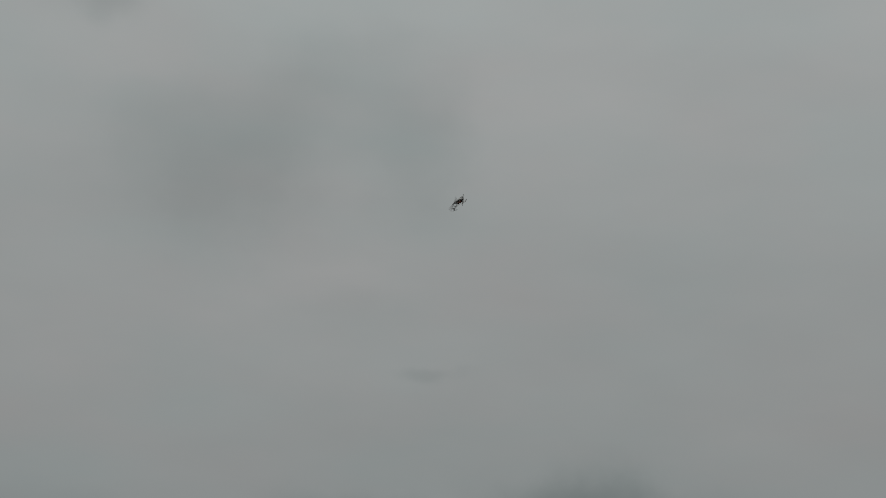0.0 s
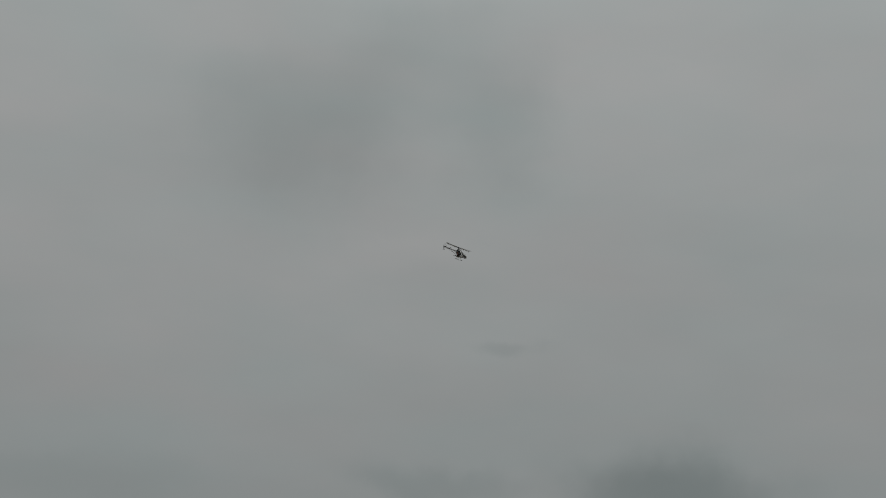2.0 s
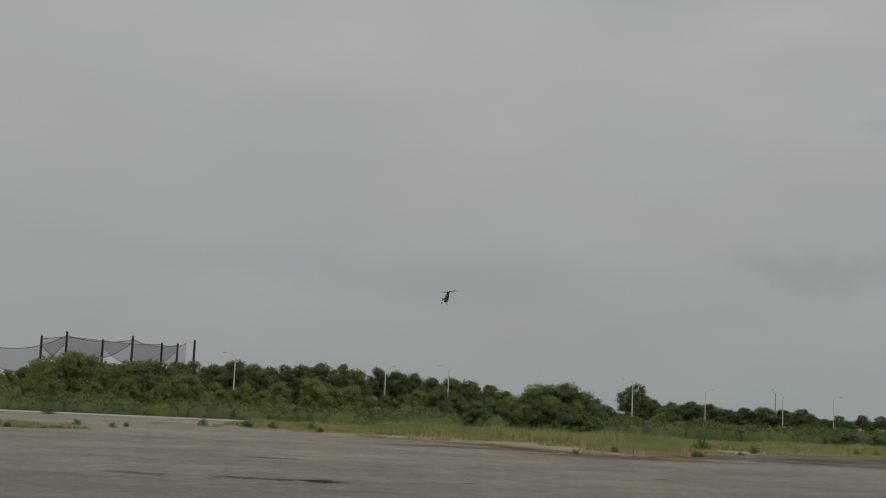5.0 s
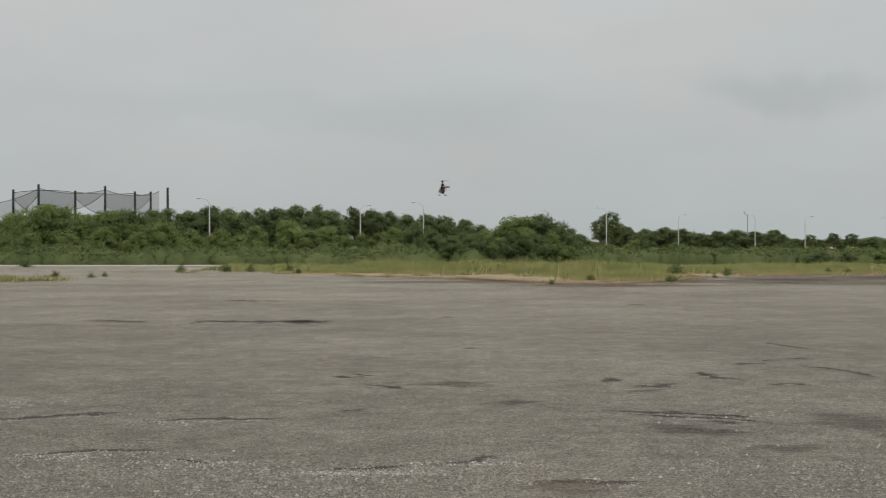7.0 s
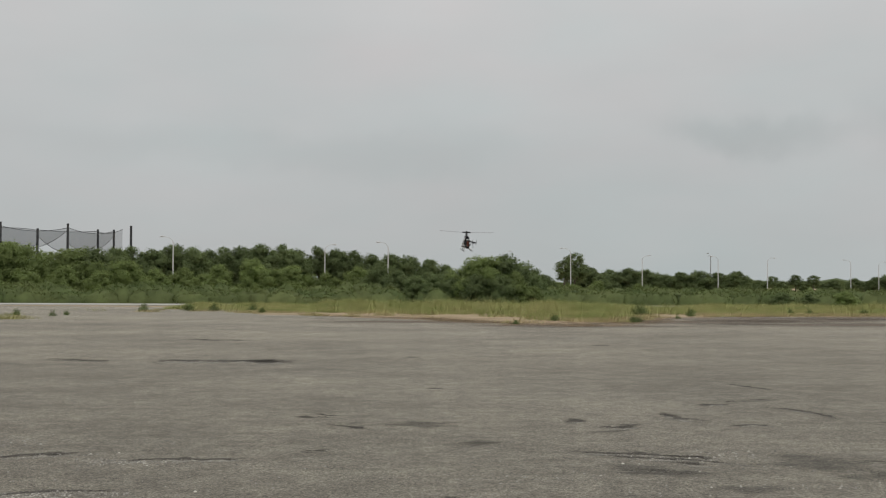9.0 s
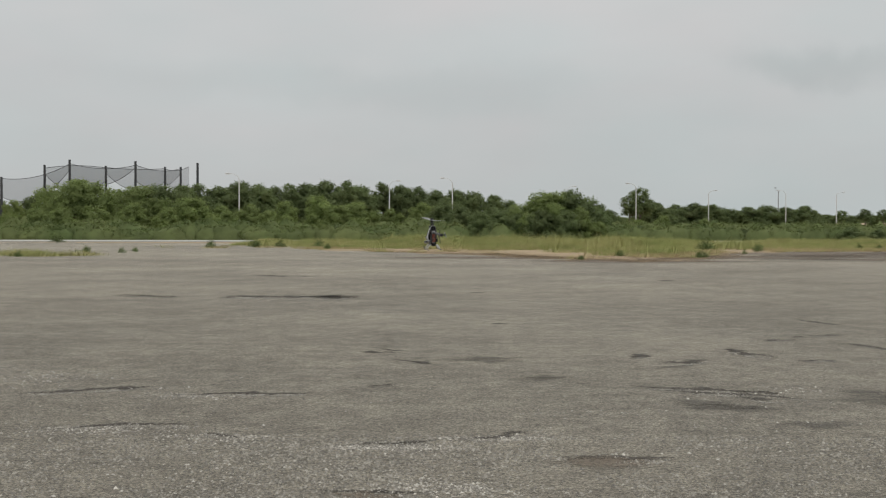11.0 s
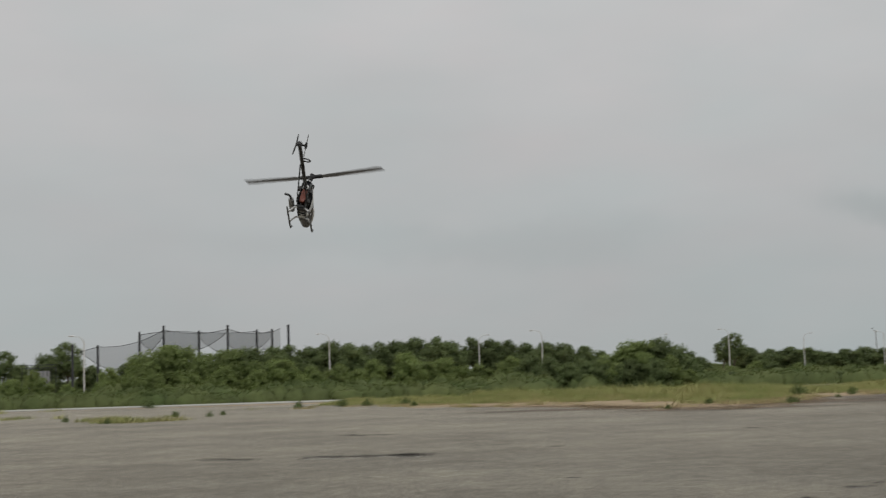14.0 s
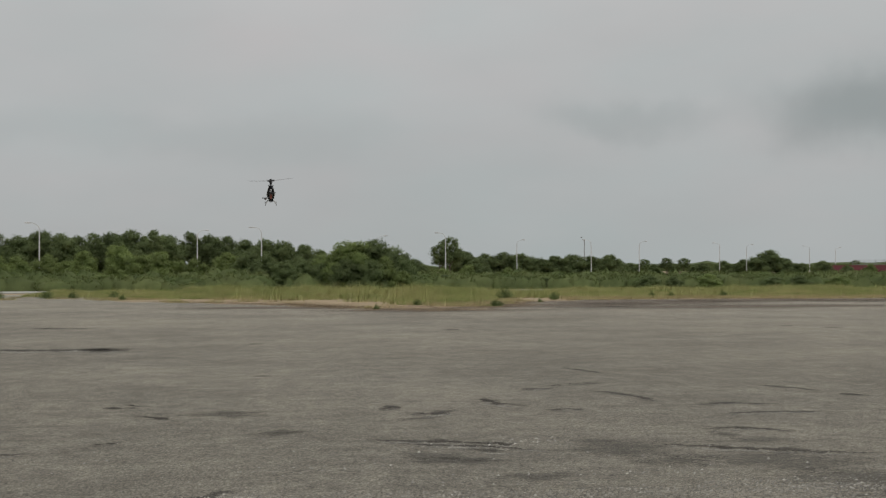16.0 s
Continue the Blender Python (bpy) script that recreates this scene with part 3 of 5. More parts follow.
    for row, d0, lo, hi in (((-9.6, -8.3, -7.1, -5.7, -4.5, -3.3, -2.2, -1.0), 118, -0.30, -0.12), ((6.0, 7.0, 7.9, 8.9, 10.0, 11.1, 12.2, 13.2, 14.3, 15.5, 16.6, 17.8, 19.0, 20.3, 21.5, 22.8), 117, -0.30, -0.14)):
        for b in row:
            plant(rng.choice((0, 3, 5)), b + rng.uniform(-0.2, 0.2), d0 + rng.uniform(-2, 3), rng.uniform(lo, hi), rng.uniform(1.4, 1.9), True)
    # further crowns that close the skyline to the east
    for k, b, d, top in ((2, 7.9, 420, 0.5), (3, 8.8, 425, 0.48), (2, 9.5, 430, 0.5), (3, 11.0, 430, 0.36), (2, 11.7, 430, 0.42), (3, 13.2, 430, 0.42), (2, 14.0, 435, 0.3), (3, 15.4, 480, 0.18), (2, 16.2, 480, 0.2), (3, 17.0, 485, 0.14), (2, 18.7, 490, 0.2), (3, 21.0, 490, 0.2), (2, 25.6, 430, 0.2), (3, 27.2, 430, 0.22), (3, 23.1, 300, 0.1), (1, 24.0, 305, 0.14), (3, 24.9, 300, 0.22), (0, 26.0, 306, 0.05)):
        plant(k, b, d, top, 1.5 if d > 350 else 1.2)


build_trees()


# ---- undergrowth and grass ----
def blades(name, spots, material, label, category, width=0.03, fans=4):
    """Tufts: each spot (x, y, height) gets a few leaning blades."""
    rng = random.Random(len(spots))
    vs, fs, ns = [], [], []
    for x, y, h in spots:
        for _ in range(fans):
            a = rng.uniform(0, 6.28)
            dx, dy = math.cos(a), math.sin(a)
            lean = rng.uniform(0.2, 1.7) * h
            px, py = x + rng.gauss(0, 0.22), y + rng.gauss(0, 0.22)
            hh = h * rng.uniform(0.6, 1.1)
            w = width * rng.uniform(0.7, 1.4)
            i = len(vs)
            vs += [(px - dy * w, py + dx * w, -0.03), (px + dy * w, py - dx * w, -0.03), (px + dx * lean, py + dy * lean, hh)]
            fs.append((i, i + 1, i + 2))
            ns += [Vector((0.3 * dx, 0.3 * dy - 0.3, 0.85)).normalized()] * 3
    return tagged(raw(name, vs, fs, material, None, ns), label, category, kind="stuff")


def grass_edge(x):
    """The near edge of the meadow."""
    pts = ((-70, 100), (-46, 96), (-40, 74), (-34, 69), (-27, 66), (-21, 58), (-17, 62), (-15.5, 79), (-8, 76), (-6.4, 72.7), (-2.4, 69), (0, 69), (1.8, 65), (3, 62), (4.1, 57), (5, 56), (7.2, 55.2), (8.7, 57.6), (10.9, 63), (13.7, 71), (17, 72.5), (24, 74), (31, 73), (60, 77))
    for (x0, y0), (x1, y1) in zip(pts, pts[1:]):
        if x0 <= x <= x1:
            return y0 + (x - x0) / (x1 - x0) * (y1 - y0)
    return 98


def build_growth():
    rng = random.Random(21)
    spots, straw = [], []
    # thin patches that grow through the paving further west
    sparse = ((-33.5, 73.0, 4.2, 4.0, 1.7), (-23.5, 64.5, 4.0, 3.0, 0.6), (-19.0, 61.0, 3.0, 2.5, 0.6), (-19.5, 69.0, 1.6, 1.2, 0.7))
    for _ in range(95000):
        x = rng.uniform(-46, 60)
        y0 = grass_edge(x)
        y = y0 + (102.8 - y0) * rng.random() ** 1.1
        n = noise.noise((x * 0.14, y * 0.1, 4.0)) + 0.8 * noise.noise((x * 0.5, y * 0.3, 9.0)) + 0.35 * noise.noise((x * 1.7, y * 0.9, 2.0))
        depth = (y - y0) / max(1, 102.8 - y0)
        if x < -15.5:
            near = max(k * (1 - ((x - a) / p) ** 2 - ((y - b) / q) ** 2) for a, b, p, q, k in sparse)
            if max(near * 0.7 - 0.42, -0.6) + 0.9 * n < 0.18 or y > 101 or rng.random() < 0.35:
                continue
            h = 0.17 * (1 + 0.9 * n) * rng.uniform(0.6, 1.2)
        else:
            if depth < 0.3 and n < 0.25 - 1.6 * depth or n < (-0.45 if x > -6 else -0.15):
                continue
            h = (0.09 + (0.17 if x < -6 else 0.36 if x < 11 else 0.24) * min(1, depth * 1.5)) * (1 + 1.25 * n) * rng.uniform(0.55, 1.2)
        h = max(0.05, h)
        if x > -15.5 and depth < 0.24 - 0.2 * n and rng.random() < 0.8 or rng.random() < 0.14 - 0.1 * n:
            straw.append((x, y, h * 0.75))
        else:
            spots.append((x, y, h))
    blades("meadow_grass", spots, M_GRASS, "rough yellow-green meadow grass beside the asphalt", "grass", 0.014, 7)
    blades("dry_grass", straw, M_STRAW, "straw-coloured dry grass along the asphalt edge", "grass", 0.013, 7)
    # rounded mounds of rank growth, thinner in front of the great bush
    vs, fs, ns = [], [], []
    for _ in range(1150):
        x = rng.uniform(-85, 75)
        y = 112.6 + 11 * rng.random() ** 1.2
        if -1.2 < x < 10.6 and rng.random() < 0.9:
            continue
        lump = noise.noise((x * 0.2, 2.0, y * 0.15))
        tall = (1.0 + 0.04 * (y - 112)) * (1 + (0.55 if x < 12 else 0.15) * lump) * (rng.uniform(0.75, 1.12) if x < 12 else rng.uniform(0.92, 1.06))
        r = rng.uniform(0.8, 1.7)
        core(vs, fs, ns, (x, y, 0.0), r * 0.9, r * 0.62, tall * 0.92, 10, 5, 0.0)
        for _ in range(int(190 * r)):
            a, e = rng.uniform(0, 6.283), rng.random() ** 0.8
            up, out = math.sin(1.5708 * e), math.cos(1.5708 * e)
            k = rng.uniform(0.82, 1.08)
            d = Vector((math.cos(a) * out, math.sin(a) * out, up))
            p = Vector((x + d.x * r * k, y + d.y * r * 0.7 * k, max(0.04, tall * up * k)))
            u = (Vector((rng.gauss(0, 0.5), rng.gauss(0, 0.5), 1)) + 0.4 * d).normalized()
            n = (d + Vector((rng.gauss(0, 0.5), rng.gauss(0, 0.5), 0.2))).normalized()
            w = n.cross(u).normalized()
            s = rng.uniform(0.05, 0.11)
            i = len(vs)
            vs += [p + u * s, p + w * s * 0.55, p - u * s, p - w * s * 0.55]
            fs.append((i, i + 1, i + 2, i + 3))
            ns += [(d * 0.7 + n * 0.15 + Vector((0, 0, 0.55))).normalized()] * 4
    tagged(raw("undergrowth", vs, fs, M_REED, None, ns), "waist-high green undergrowth in front of the trees", "undergrowth", kind="stuff")


build_growth()


# ---- street lamps ----
def make_lamp(height, arm):
    """A street lamp: base plate, tapered pole, curved arm to +x or -x, lantern head."""
    root = new("street_lamp")
    bm = bmesh.new()
    box(bm, (-0.25, -0.25, 0), (0.25, 0.25, 0.06), 0.01)
    part("base_plate", bm, M_GALV, root)
    bm = bmesh.new()
    tube(bm, [(0, 0, 0), (0, 0, height * 0.5), (0, 0, height * 0.9)], [0.13, 0.11, 0.09], 8)
    part("pole", bm, M_GALV, root)
    bm = bmesh.new()
    pts = [(arm * 1.5 * k ** 1.6, 0, height * 0.9 + height * 0.1 * math.sin(k * 1.5)) for k in (0, 0.2, 0.4, 0.6, 0.8, 1.0)]
    tube(bm, pts, [0.09, 0.07, 0.055, 0.05, 0.045, 0.045], 6)
    part("arm", bm, M_GALV, root)
    bm = bmesh.new()
    x = arm * 1.5
    loft(bm, [[(x + arm * u, 0.16 * w * c, height + 0.02 + 0.10 * w * s) for c, s in ((1, 0), (0.6, 0.9), (-0.6, 0.9), (-1, 0), (-0.5, -0.6), (0.5, -0.6))] for u, w in ((-0.1, 0.5), (0.2, 1.0), (0.7, 1.05), (0.95, 0.5))])
    head = part("lantern", bm, M_GALV, root)
    bm = bmesh.new()
    box(bm, (x + arm * 0.15 - 0.02, -0.11, height - 0.11), (x + arm * 0.7, 0.11, height - 0.045), 0.02)
    part("lens", bm, M_GLASS_LAMP, head, "clear lamp glass")
    return root


def build_lamps():
    models = {-1: make_lamp(10.0, -1), 1: make_lamp(10.0, 1)}
    free = {-1, 1}
    # bearing, height of the top in degrees, side of the arm
    for b, top, arm in ((-19.58, 2.12, -1), (-9.67, 1.95, -1), (-0.82, 1.80, -1), (6.80, 1.57, -1), (12.83, 1.25, -1), (18.05, 1.10, -1), (21.6, 0.95, -1),
                        (-3.45, 1.68, 1), (3.95, 1.45, 1), (9.75, 1.27, 1), (14.80, 1.18, 1), (19.12, 1.02, 1), (22.6, 0.88, 1)):
        far = 8.4 / math.tan(radians(top))
        x, y = at(b, far)
        m = Matrix.Translation((x, y, -0.03)) @ Matrix.Rotation(-radians(b), 4, "Z")
        if arm in free:
            free.discard(arm)
            models[arm].matrix_basis = m
            ob = models[arm]
        else:
            ob = copy_thing(models[arm], m)
        tagged(ob, "tall galvanised street lamp with a curved single arm", "street lamp", "lamps along the far road")
    bm = bmesh.new()
    tube(bm, [(0, 0, 0), (0, 0, 12)], [0.2, 0.13], 8)
    root = new("camera_mast")
    part("pole", bm, M_GREYSTEEL, root)
    bm = bmesh.new()
    box(bm, (-1.3, -0.2, 12.6), (-0.7, 0.2, 12.9), 0.05)
    box(bm, (-1.0, -0.05, 11.9), (0.05, 0.05, 12.05), 0.01)
    part("head", bm, M_GREYSTEEL, root)
    x, y = at(12.53, 470)
    root.matrix_basis = Matrix.Translation((x, y, -0.03))
    tagged(root, "grey steel camera mast beside the far road", "mast")


build_lamps()


# ---- ball-stop netting on tall poles ----
def build_netting():
    far = 300.0
    poles = ((-20.05, 1.78, 0), (-19.06, 1.73, 0), (-17.41, 2.23, 0), (-16.44, 2.45, 0), (-15.02, 2.21, 0), (-13.85, 2.42, 0), (-12.67, 2.2, 25), (-12.04, 2.2, 30), (-11.36, 2.37, 0))
    root = new("net_fence")
    tops = []
    for b, top, back in poles:
        d = far + back
        x, y = at(b, d)
        h = 1.6 + d * math.tan(radians(top))
        bm = bmesh.new()
        tube(bm, [(x, y, -0.1), (x, y, h * 0.6), (x, y, h)], [0.32, 0.28, 0.25], 8)
        part("pole", bm, M_POLE, root)
        tops.append(Vector((x, y, h)))

    def panel(a, b, za, zb, sag_top, la, lb, sag_low, cut=24):
        """Netting hung between two points: slack top rope, deeper lower rope."""
        vs, fs, up, low = [], [], [], []
        for i in range(cut + 1):
            k = i / cut
            p = a.lerp(b, k)
            bow = 4 * k * (1 - k)
            zt = za + (zb - za) * k - sag_top * bow
            zl = min(la + (lb - la) * k - sag_low * bow, zt - 0.02)
            up.append((p.x, p.y, zt))
            low.append((p.x, p.y, zl))
            for j in range(5):
                vs.append((p.x, p.y - 0.6 * math.sin(j / 4 * math.pi) * bow, zt + (zl - zt) * j / 4))
        for i in range(cut):
            for j in range(4):
                q = i * 5 + j
                fs.append((q, q + 5, q + 6, q + 1))
        net = raw("netting", vs, fs, M_NET, root)
        for pts in (up, low):
            bm = bmesh.new()
            tube(bm, pts, 0.055, 4)
            part("rope", bm, M_ROPE, net)

    z = [t.z for t in tops]
    left = Vector((*at(-19.75, far), 0))
    panel(left, tops[1], 9.4, z[1] - 0.4, 0.0, 9.2, z[1] - 4.2, 0.0)
    panel(tops[1], tops[3], z[1] - 0.3, z[3] - 0.9, 1.2, z[1] - 4.2, z[3] - 2.2, 3.2)
    panel(tops[2], tops[4], z[2] - 0.7, z[4] - 0.4, -0.5, z[2] - 2.0, z[4] - 3.2, 3.0)
    panel(tops[3], tops[5], z[3] - 0.8, z[5] - 0.9, 0.9, z[3] - 4.0, z[5] - 1.4, 2.6)
    panel(tops[4], tops[6], z[4] - 0.3, z[6] - 0.4, 0.3, z[4] - 1.6, z[6] - 3.4, 3.0)
    panel(tops[5], tops[7], z[5] - 0.8, z[7] - 0.4, 0.9, z[5] - 4.2, z[7] - 1.6, 2.6)
    panel(tops[6], Vector((*at(-11.7, far), 0)), z[6] - 0.5, z[8] - 0.8, 0.6, z[6] - 3.6, z[8] - 4.6, 1.2)
    tagged(root, "tall dark poles carrying slack black ball-stop netting", "net fence")


build_netting()


# ---- container lift truck on the service road ----
def build_lift_truck():
    root = new("lift_truck")
    bm = bmesh.new()
    for y in (-0.75, 0.75):
        box(bm, (0.12, y - 0.16, 0.35), (0.42, y + 0.16, 7.15), 0.03)
        box(bm, (0.43, y - 0.11, 0.5), (0.60, y + 0.11, 6.95), 0.03)
    for z in (0.6, 2.6, 4.7, 6.85):
        box(bm, (0.2, -0.6, z), (0.36, 0.6, z + 0.22), 0.02)
    part("mast", bm, M_TEAL_DARK, root, "tall turquoise lifting mast")
    bm = bmesh.new()
    for y in (-0.35, 0.35):
        tube(bm, [(0.72, y, 0.6), (0.72, y, 7.2)], 0.05, 8)
    for z in (1.6, 3.0, 4.4, 5.6, 6.6):
        box(bm, (0.6, -0.5, z), (0.8, 0.5, z + 0.16), 0.02)
    part("lift_cylinder", bm, M_GREYSTEEL, root)
    bm = bmesh.new()
    box(bm, (-0.3, -1.1, 1.1), (0.1, 1.1, 1.5), 0.03)
    box(bm, (-0.6, -0.9, 0.35), (0.08, -0.65, 0.5), 0.02)
    box(bm, (-0.6, 0.65, 0.35), (0.08, 0.9, 0.5), 0.02)
    part("carriage", bm, M_GREYSTEEL, root, "grey fork carriage")
    bm = bmesh.new()
    prism(bm, [(0.3, 0.55), (0.3, 1.0), (1.15, 1.35), (2.0, 1.5), (4.2, 1.65), (4.85, 1.75), (5.15, 1.45), (5.2, 0.7), (4.9, 0.6), (4.9, 1.2), (3.4, 1.2), (3.4, 0.6)], -1.15, 1.15)
    bmesh.ops.bevel(bm, geom=bm.edges[:], offset=0.04, segments=2, affect="EDGES")
    part("body", bm, M_TEAL, root, "faded turquoise chassis and counterweight")
    bm = bmesh.new()
    prism(bm, [(1.75, 1.45), (2.7, 1.45), (2.55, 3.0), (1.95, 3.0)], -0.45, 0.45)
    bmesh.ops.bevel(bm, geom=bm.edges[:], offset=0.05, segments=2, affect="EDGES")
    part("pedestal", bm, M_TEAL, root)
    bm = bmesh.new()
    box(bm, (1.1, -1.0, 2.92), (3.35, 1.0, 3.06), 0.02)
    guard = part("guard_cage", bm, M_CAGE, root, "pale tubular overhead guard and railing")

    def bar(name, a, b, r, under):
        bm = bmesh.new()
        tube(bm, [a, b], r, 6)
        part(name, bm, M_CAGE if under is guard else M_TEAL, under)

    for x in (1.15, 2.2, 3.3):
        for y in (-0.95, 0.95):
            bar("upright", (x, y, 3.05), (x + (0.12 if x < 2 else -0.18), y, 4.35), 0.05, guard)
    for y in (-0.95, 0.95):
        for zz in (3.55, 3.95):
            bar("rail", (1.15, y, zz), (3.2, y, zz), 0.03, guard)
        bar("rail", (1.25, y, 4.35), (3.12, y, 4.35), 0.05, guard)
    for x in (1.3, 1.9, 2.5, 3.1):
        bar("roof_bar", (x, -0.95, 4.35), (x, 0.95, 4.35), 0.04, guard)
    bm = bmesh.new()
    box(bm, (1.75, -0.6, 3.08), (2.5, 0.6, 4.2), 0.06)
    part("cab", bm, M_TEAL, root)
    cabin = root.children[-1]
    for y in (-0.615, 0.605):
        bm = bmesh.new()
        box(bm, (1.88, y, 3.45), (2.38, y + 0.012, 4.08), 0.003)
        part("window", bm, M_WINDOW, cabin, "dark cab window")
    for y in (-0.9, 0.9):
        bar("tilt_strut", (1.2, y, 1.4), (0.75, y, 2.8), 0.05, root)
        bar("brace", (0.35, y, 2.85), (1.2, y, 2.95), 0.05, root)
    bm = bmesh.new()
    for y in (-1.0, 1.0):
        prism(bm, [(0.15, 0.9), (0.35, 1.32), (1.45, 1.36), (1.62, 0.95), (1.52, 0.95), (1.38, 1.26), (0.42, 1.22), (0.26, 0.9)], y - 0.28, y + 0.28)
    part("fender", bm, M_CAGE, root, "pale front mudguards")
    bm = bmesh.new()
    box(bm, (3.3, -1.1, 1.55), (5.0, 1.1, 1.82), 0.06)
    part("engine_hood", bm, M_CAGE, root, "pale weathered engine cover")
    bm = bmesh.new()
    for zz in (0.5, 0.85, 1.2):
        box(bm, (2.1, -1.22, zz), (2.7, -1.14, zz + 0.05), 0.01)
    for xx in (2.1, 2.68):
        box(bm, (xx, -1.2, 0.45), (xx + 0.04, -1.15, 1.6), 0.01)
    part("step", bm, M_POLE, root, "dark access steps")
    for x, r in ((0.85, 0.62), (4.15, 0.60)):
        for y in (-1.05, 1.05):
            bm = bmesh.new()
            w = 0.22
            rings = []
            for q, rr in ((-w, 0.55), (-w, 0.9), (-w * 0.8, 1.0), (w * 0.8, 1.0), (w, 0.9), (w, 0.55)):
                rings.append([(x + math.cos(a) * r * rr, y + q, r + math.sin(a) * r * rr) for a in (2 * math.pi * k / 20 for k in range(20))])
            loft(bm, rings)
            wheel = part("wheel", bm, M_TYRE, root, "black rubber tyre")
            bm = bmesh.new()
            rings = []
            for q, rr in ((-w - 0.01, 0.15), (-w - 0.01, 0.5), (w + 0.01, 0.5), (w + 0.01, 0.15)):
                rings.append([(x + math.cos(a) * r * rr, y + q, r + math.sin(a) * r * rr) for a in (2 * math.pi * k / 14 for k in range(14))])
            loft(bm, rings)
            part("rim", bm, M_POLE, wheel)
    x, y = at(-30.0, 121.8)
    root.matrix_basis = Matrix.Translation((x, y, 0.02)) @ Matrix.Rotation(radians(26), 4, "Z") @ Matrix.Scale(0.83, 4)
    tagged(root, "faded turquoise container lift truck parked on concrete road", "lift truck")


build_lift_truck()


# ---- buildings and far clutter ----
def build_hall():
    """A hall with a long bowed roof behind the thicket."""
    far = 330.0
    root = new("sports_hall")
    half, n = 7.7, 16

    def crown(k):
        return 9.5 + 0.35 * math.sin(math.pi * min(1, 2.2 * k)) * (k < 0.4545) - 2.3 * max(0, k - 0.2) ** 1.5 / 0.7155

    outline = [(-half + 2 * half * i / n, crown(i / n)) for i in range(n + 1)]
    bm = bmesh.new()
    prism(bm, [(-half + 0.8, 0)] + [(x * 0.93, z - 0.1) for x, z in outline] + [(half - 0.8, 0)], 0, 26)
    part("wall", bm, M_WALL, root, "pale grey end wall")
    bm = bmesh.new()
    prism(bm, [(x, z - 0.05) for x, z in outline] + [(x, z + 0.34) for x, z in outline[::-1]], -0.7, 28)
    part("roof", bm, M_ROOF, root, "slate-grey bowed roof with a deep eave")
    for i in range(5):
        bm = bmesh.new()
        x = -half * 0.75 + i * half * 0.32
        box(bm, (x, -0.06, 2.0), (x + 2.2, -0.01, 3.4), 0.01)
        part("window", bm, M_WINDOW, root)
    x, y = at(-26.12, far)
    root.matrix_basis = Matrix.Translation((x, y, -0.03)) @ Matrix.Rotation(radians(25.5), 4, "Z")
    tagged(root, "pale hall with a bowed slate-grey roof behind trees", "building")
    # low wing with a flatter roof
    root = new("annex")
    bm = bmesh.new()
    prism(bm, [(-4.2, 0), (4.2, 0), (4.2, 7.5), (-4.2, 6.7)], 0, 14)
    part("wall", bm, M_WALL, root)
    bm = bmesh.new()
    prism(bm, [(-4.8, 6.65), (4.8, 7.6), (4.8, 7.85), (-4.8, 6.9)], -0.6, 15)
    part("roof", bm, M_ROOF, root)
    x, y = at(-24.85, 322)
    root.matrix_basis = Matrix.Translation((x, y, -0.03)) @ Matrix.Rotation(radians(25), 4, "Z")
    tagged(root, "low pale annex with a thin grey roof", "building")
    # fenced roof-top unit
    root = new("fenced_tank")
    bm = bmesh.new()
    box(bm, (-2.2, 0, 0), (2.2, 4, 5.6), 0.1)
    part("tank", bm, M_GREYSTEEL, root)
    for k in range(9):
        bm = bmesh.new()
        tube(bm, [(-3.4 + 0.85 * k, -0.3, 0), (-3.4 + 0.85 * k, -0.3, 6.9)], 0.05, 6)
        part("post", bm, M_POLE, root)
    for zz in (6.2, 6.85):
        bm = bmesh.new()
        tube(bm, [(-3.5, -0.3, zz), (3.5, -0.3, zz)], 0.06, 6)
        part("rail", bm, M_POLE, root)
    x, y = at(-21.35, 300)
    root.matrix_basis = Matrix.Translation((x, y, -0.03)) @ Matrix.Rotation(radians(21), 4, "Z")
    tagged(root, "grey tank behind a dark steel fence", "tank")
    # pale lamp pole with a small head and a dark crossbeam, beside the lift truck
    root = new("sign_post")
    bm = bmesh.new()
    tube(bm, [(0, 0, 0), (0, 0, 3.5), (0, 0, 6.6)], [0.12, 0.10, 0.08], 8)
    box(bm, (-0.35, -0.1, 6.75), (0.1, 0.1, 6.87), 0.03)
    tube(bm, [(0, 0, 6.6), (0, 0, 6.78)], 0.04, 6)
    part("pole", bm, M_GALV, root, "pale steel pole")
    bm = bmesh.new()
    box(bm, (-2.6, -0.22, 3.15), (1.6, -0.12, 3.33), 0.01)
    part("beam", bm, M_POLE, root)
    x, y = at(-30.55, 131)
    root.matrix_basis = Matrix.Translation((x, y, -0.03))
    tagged(root, "pale steel lamp post with a dark crossbeam at the roadside", "post")


def make_container():
    root = new("container")
    bm = bmesh.new()
    box(bm, (-6.05, 0, 0), (6.05, 2.4, 2.55), 0.03)
    body = part("body", bm, M_RED, root)
    for k in range(24):
        bm = bmesh.new()
        x = -5.8 + k * 0.5
        prism(bm, [(x, 0.15), (x + 0.22, 0.15), (x + 0.22, 2.4), (x, 2.4)], -0.04, 0.0)
        part("rib", bm, M_RED, body)
    for x in (-5.95, 5.95):
        bm = bmesh.new()
        box(bm, (x - 0.08, -0.05, 0), (x + 0.08, 0.02, 2.55), 0.01)
        part("corner_post", bm, M_RED, root)
    return root


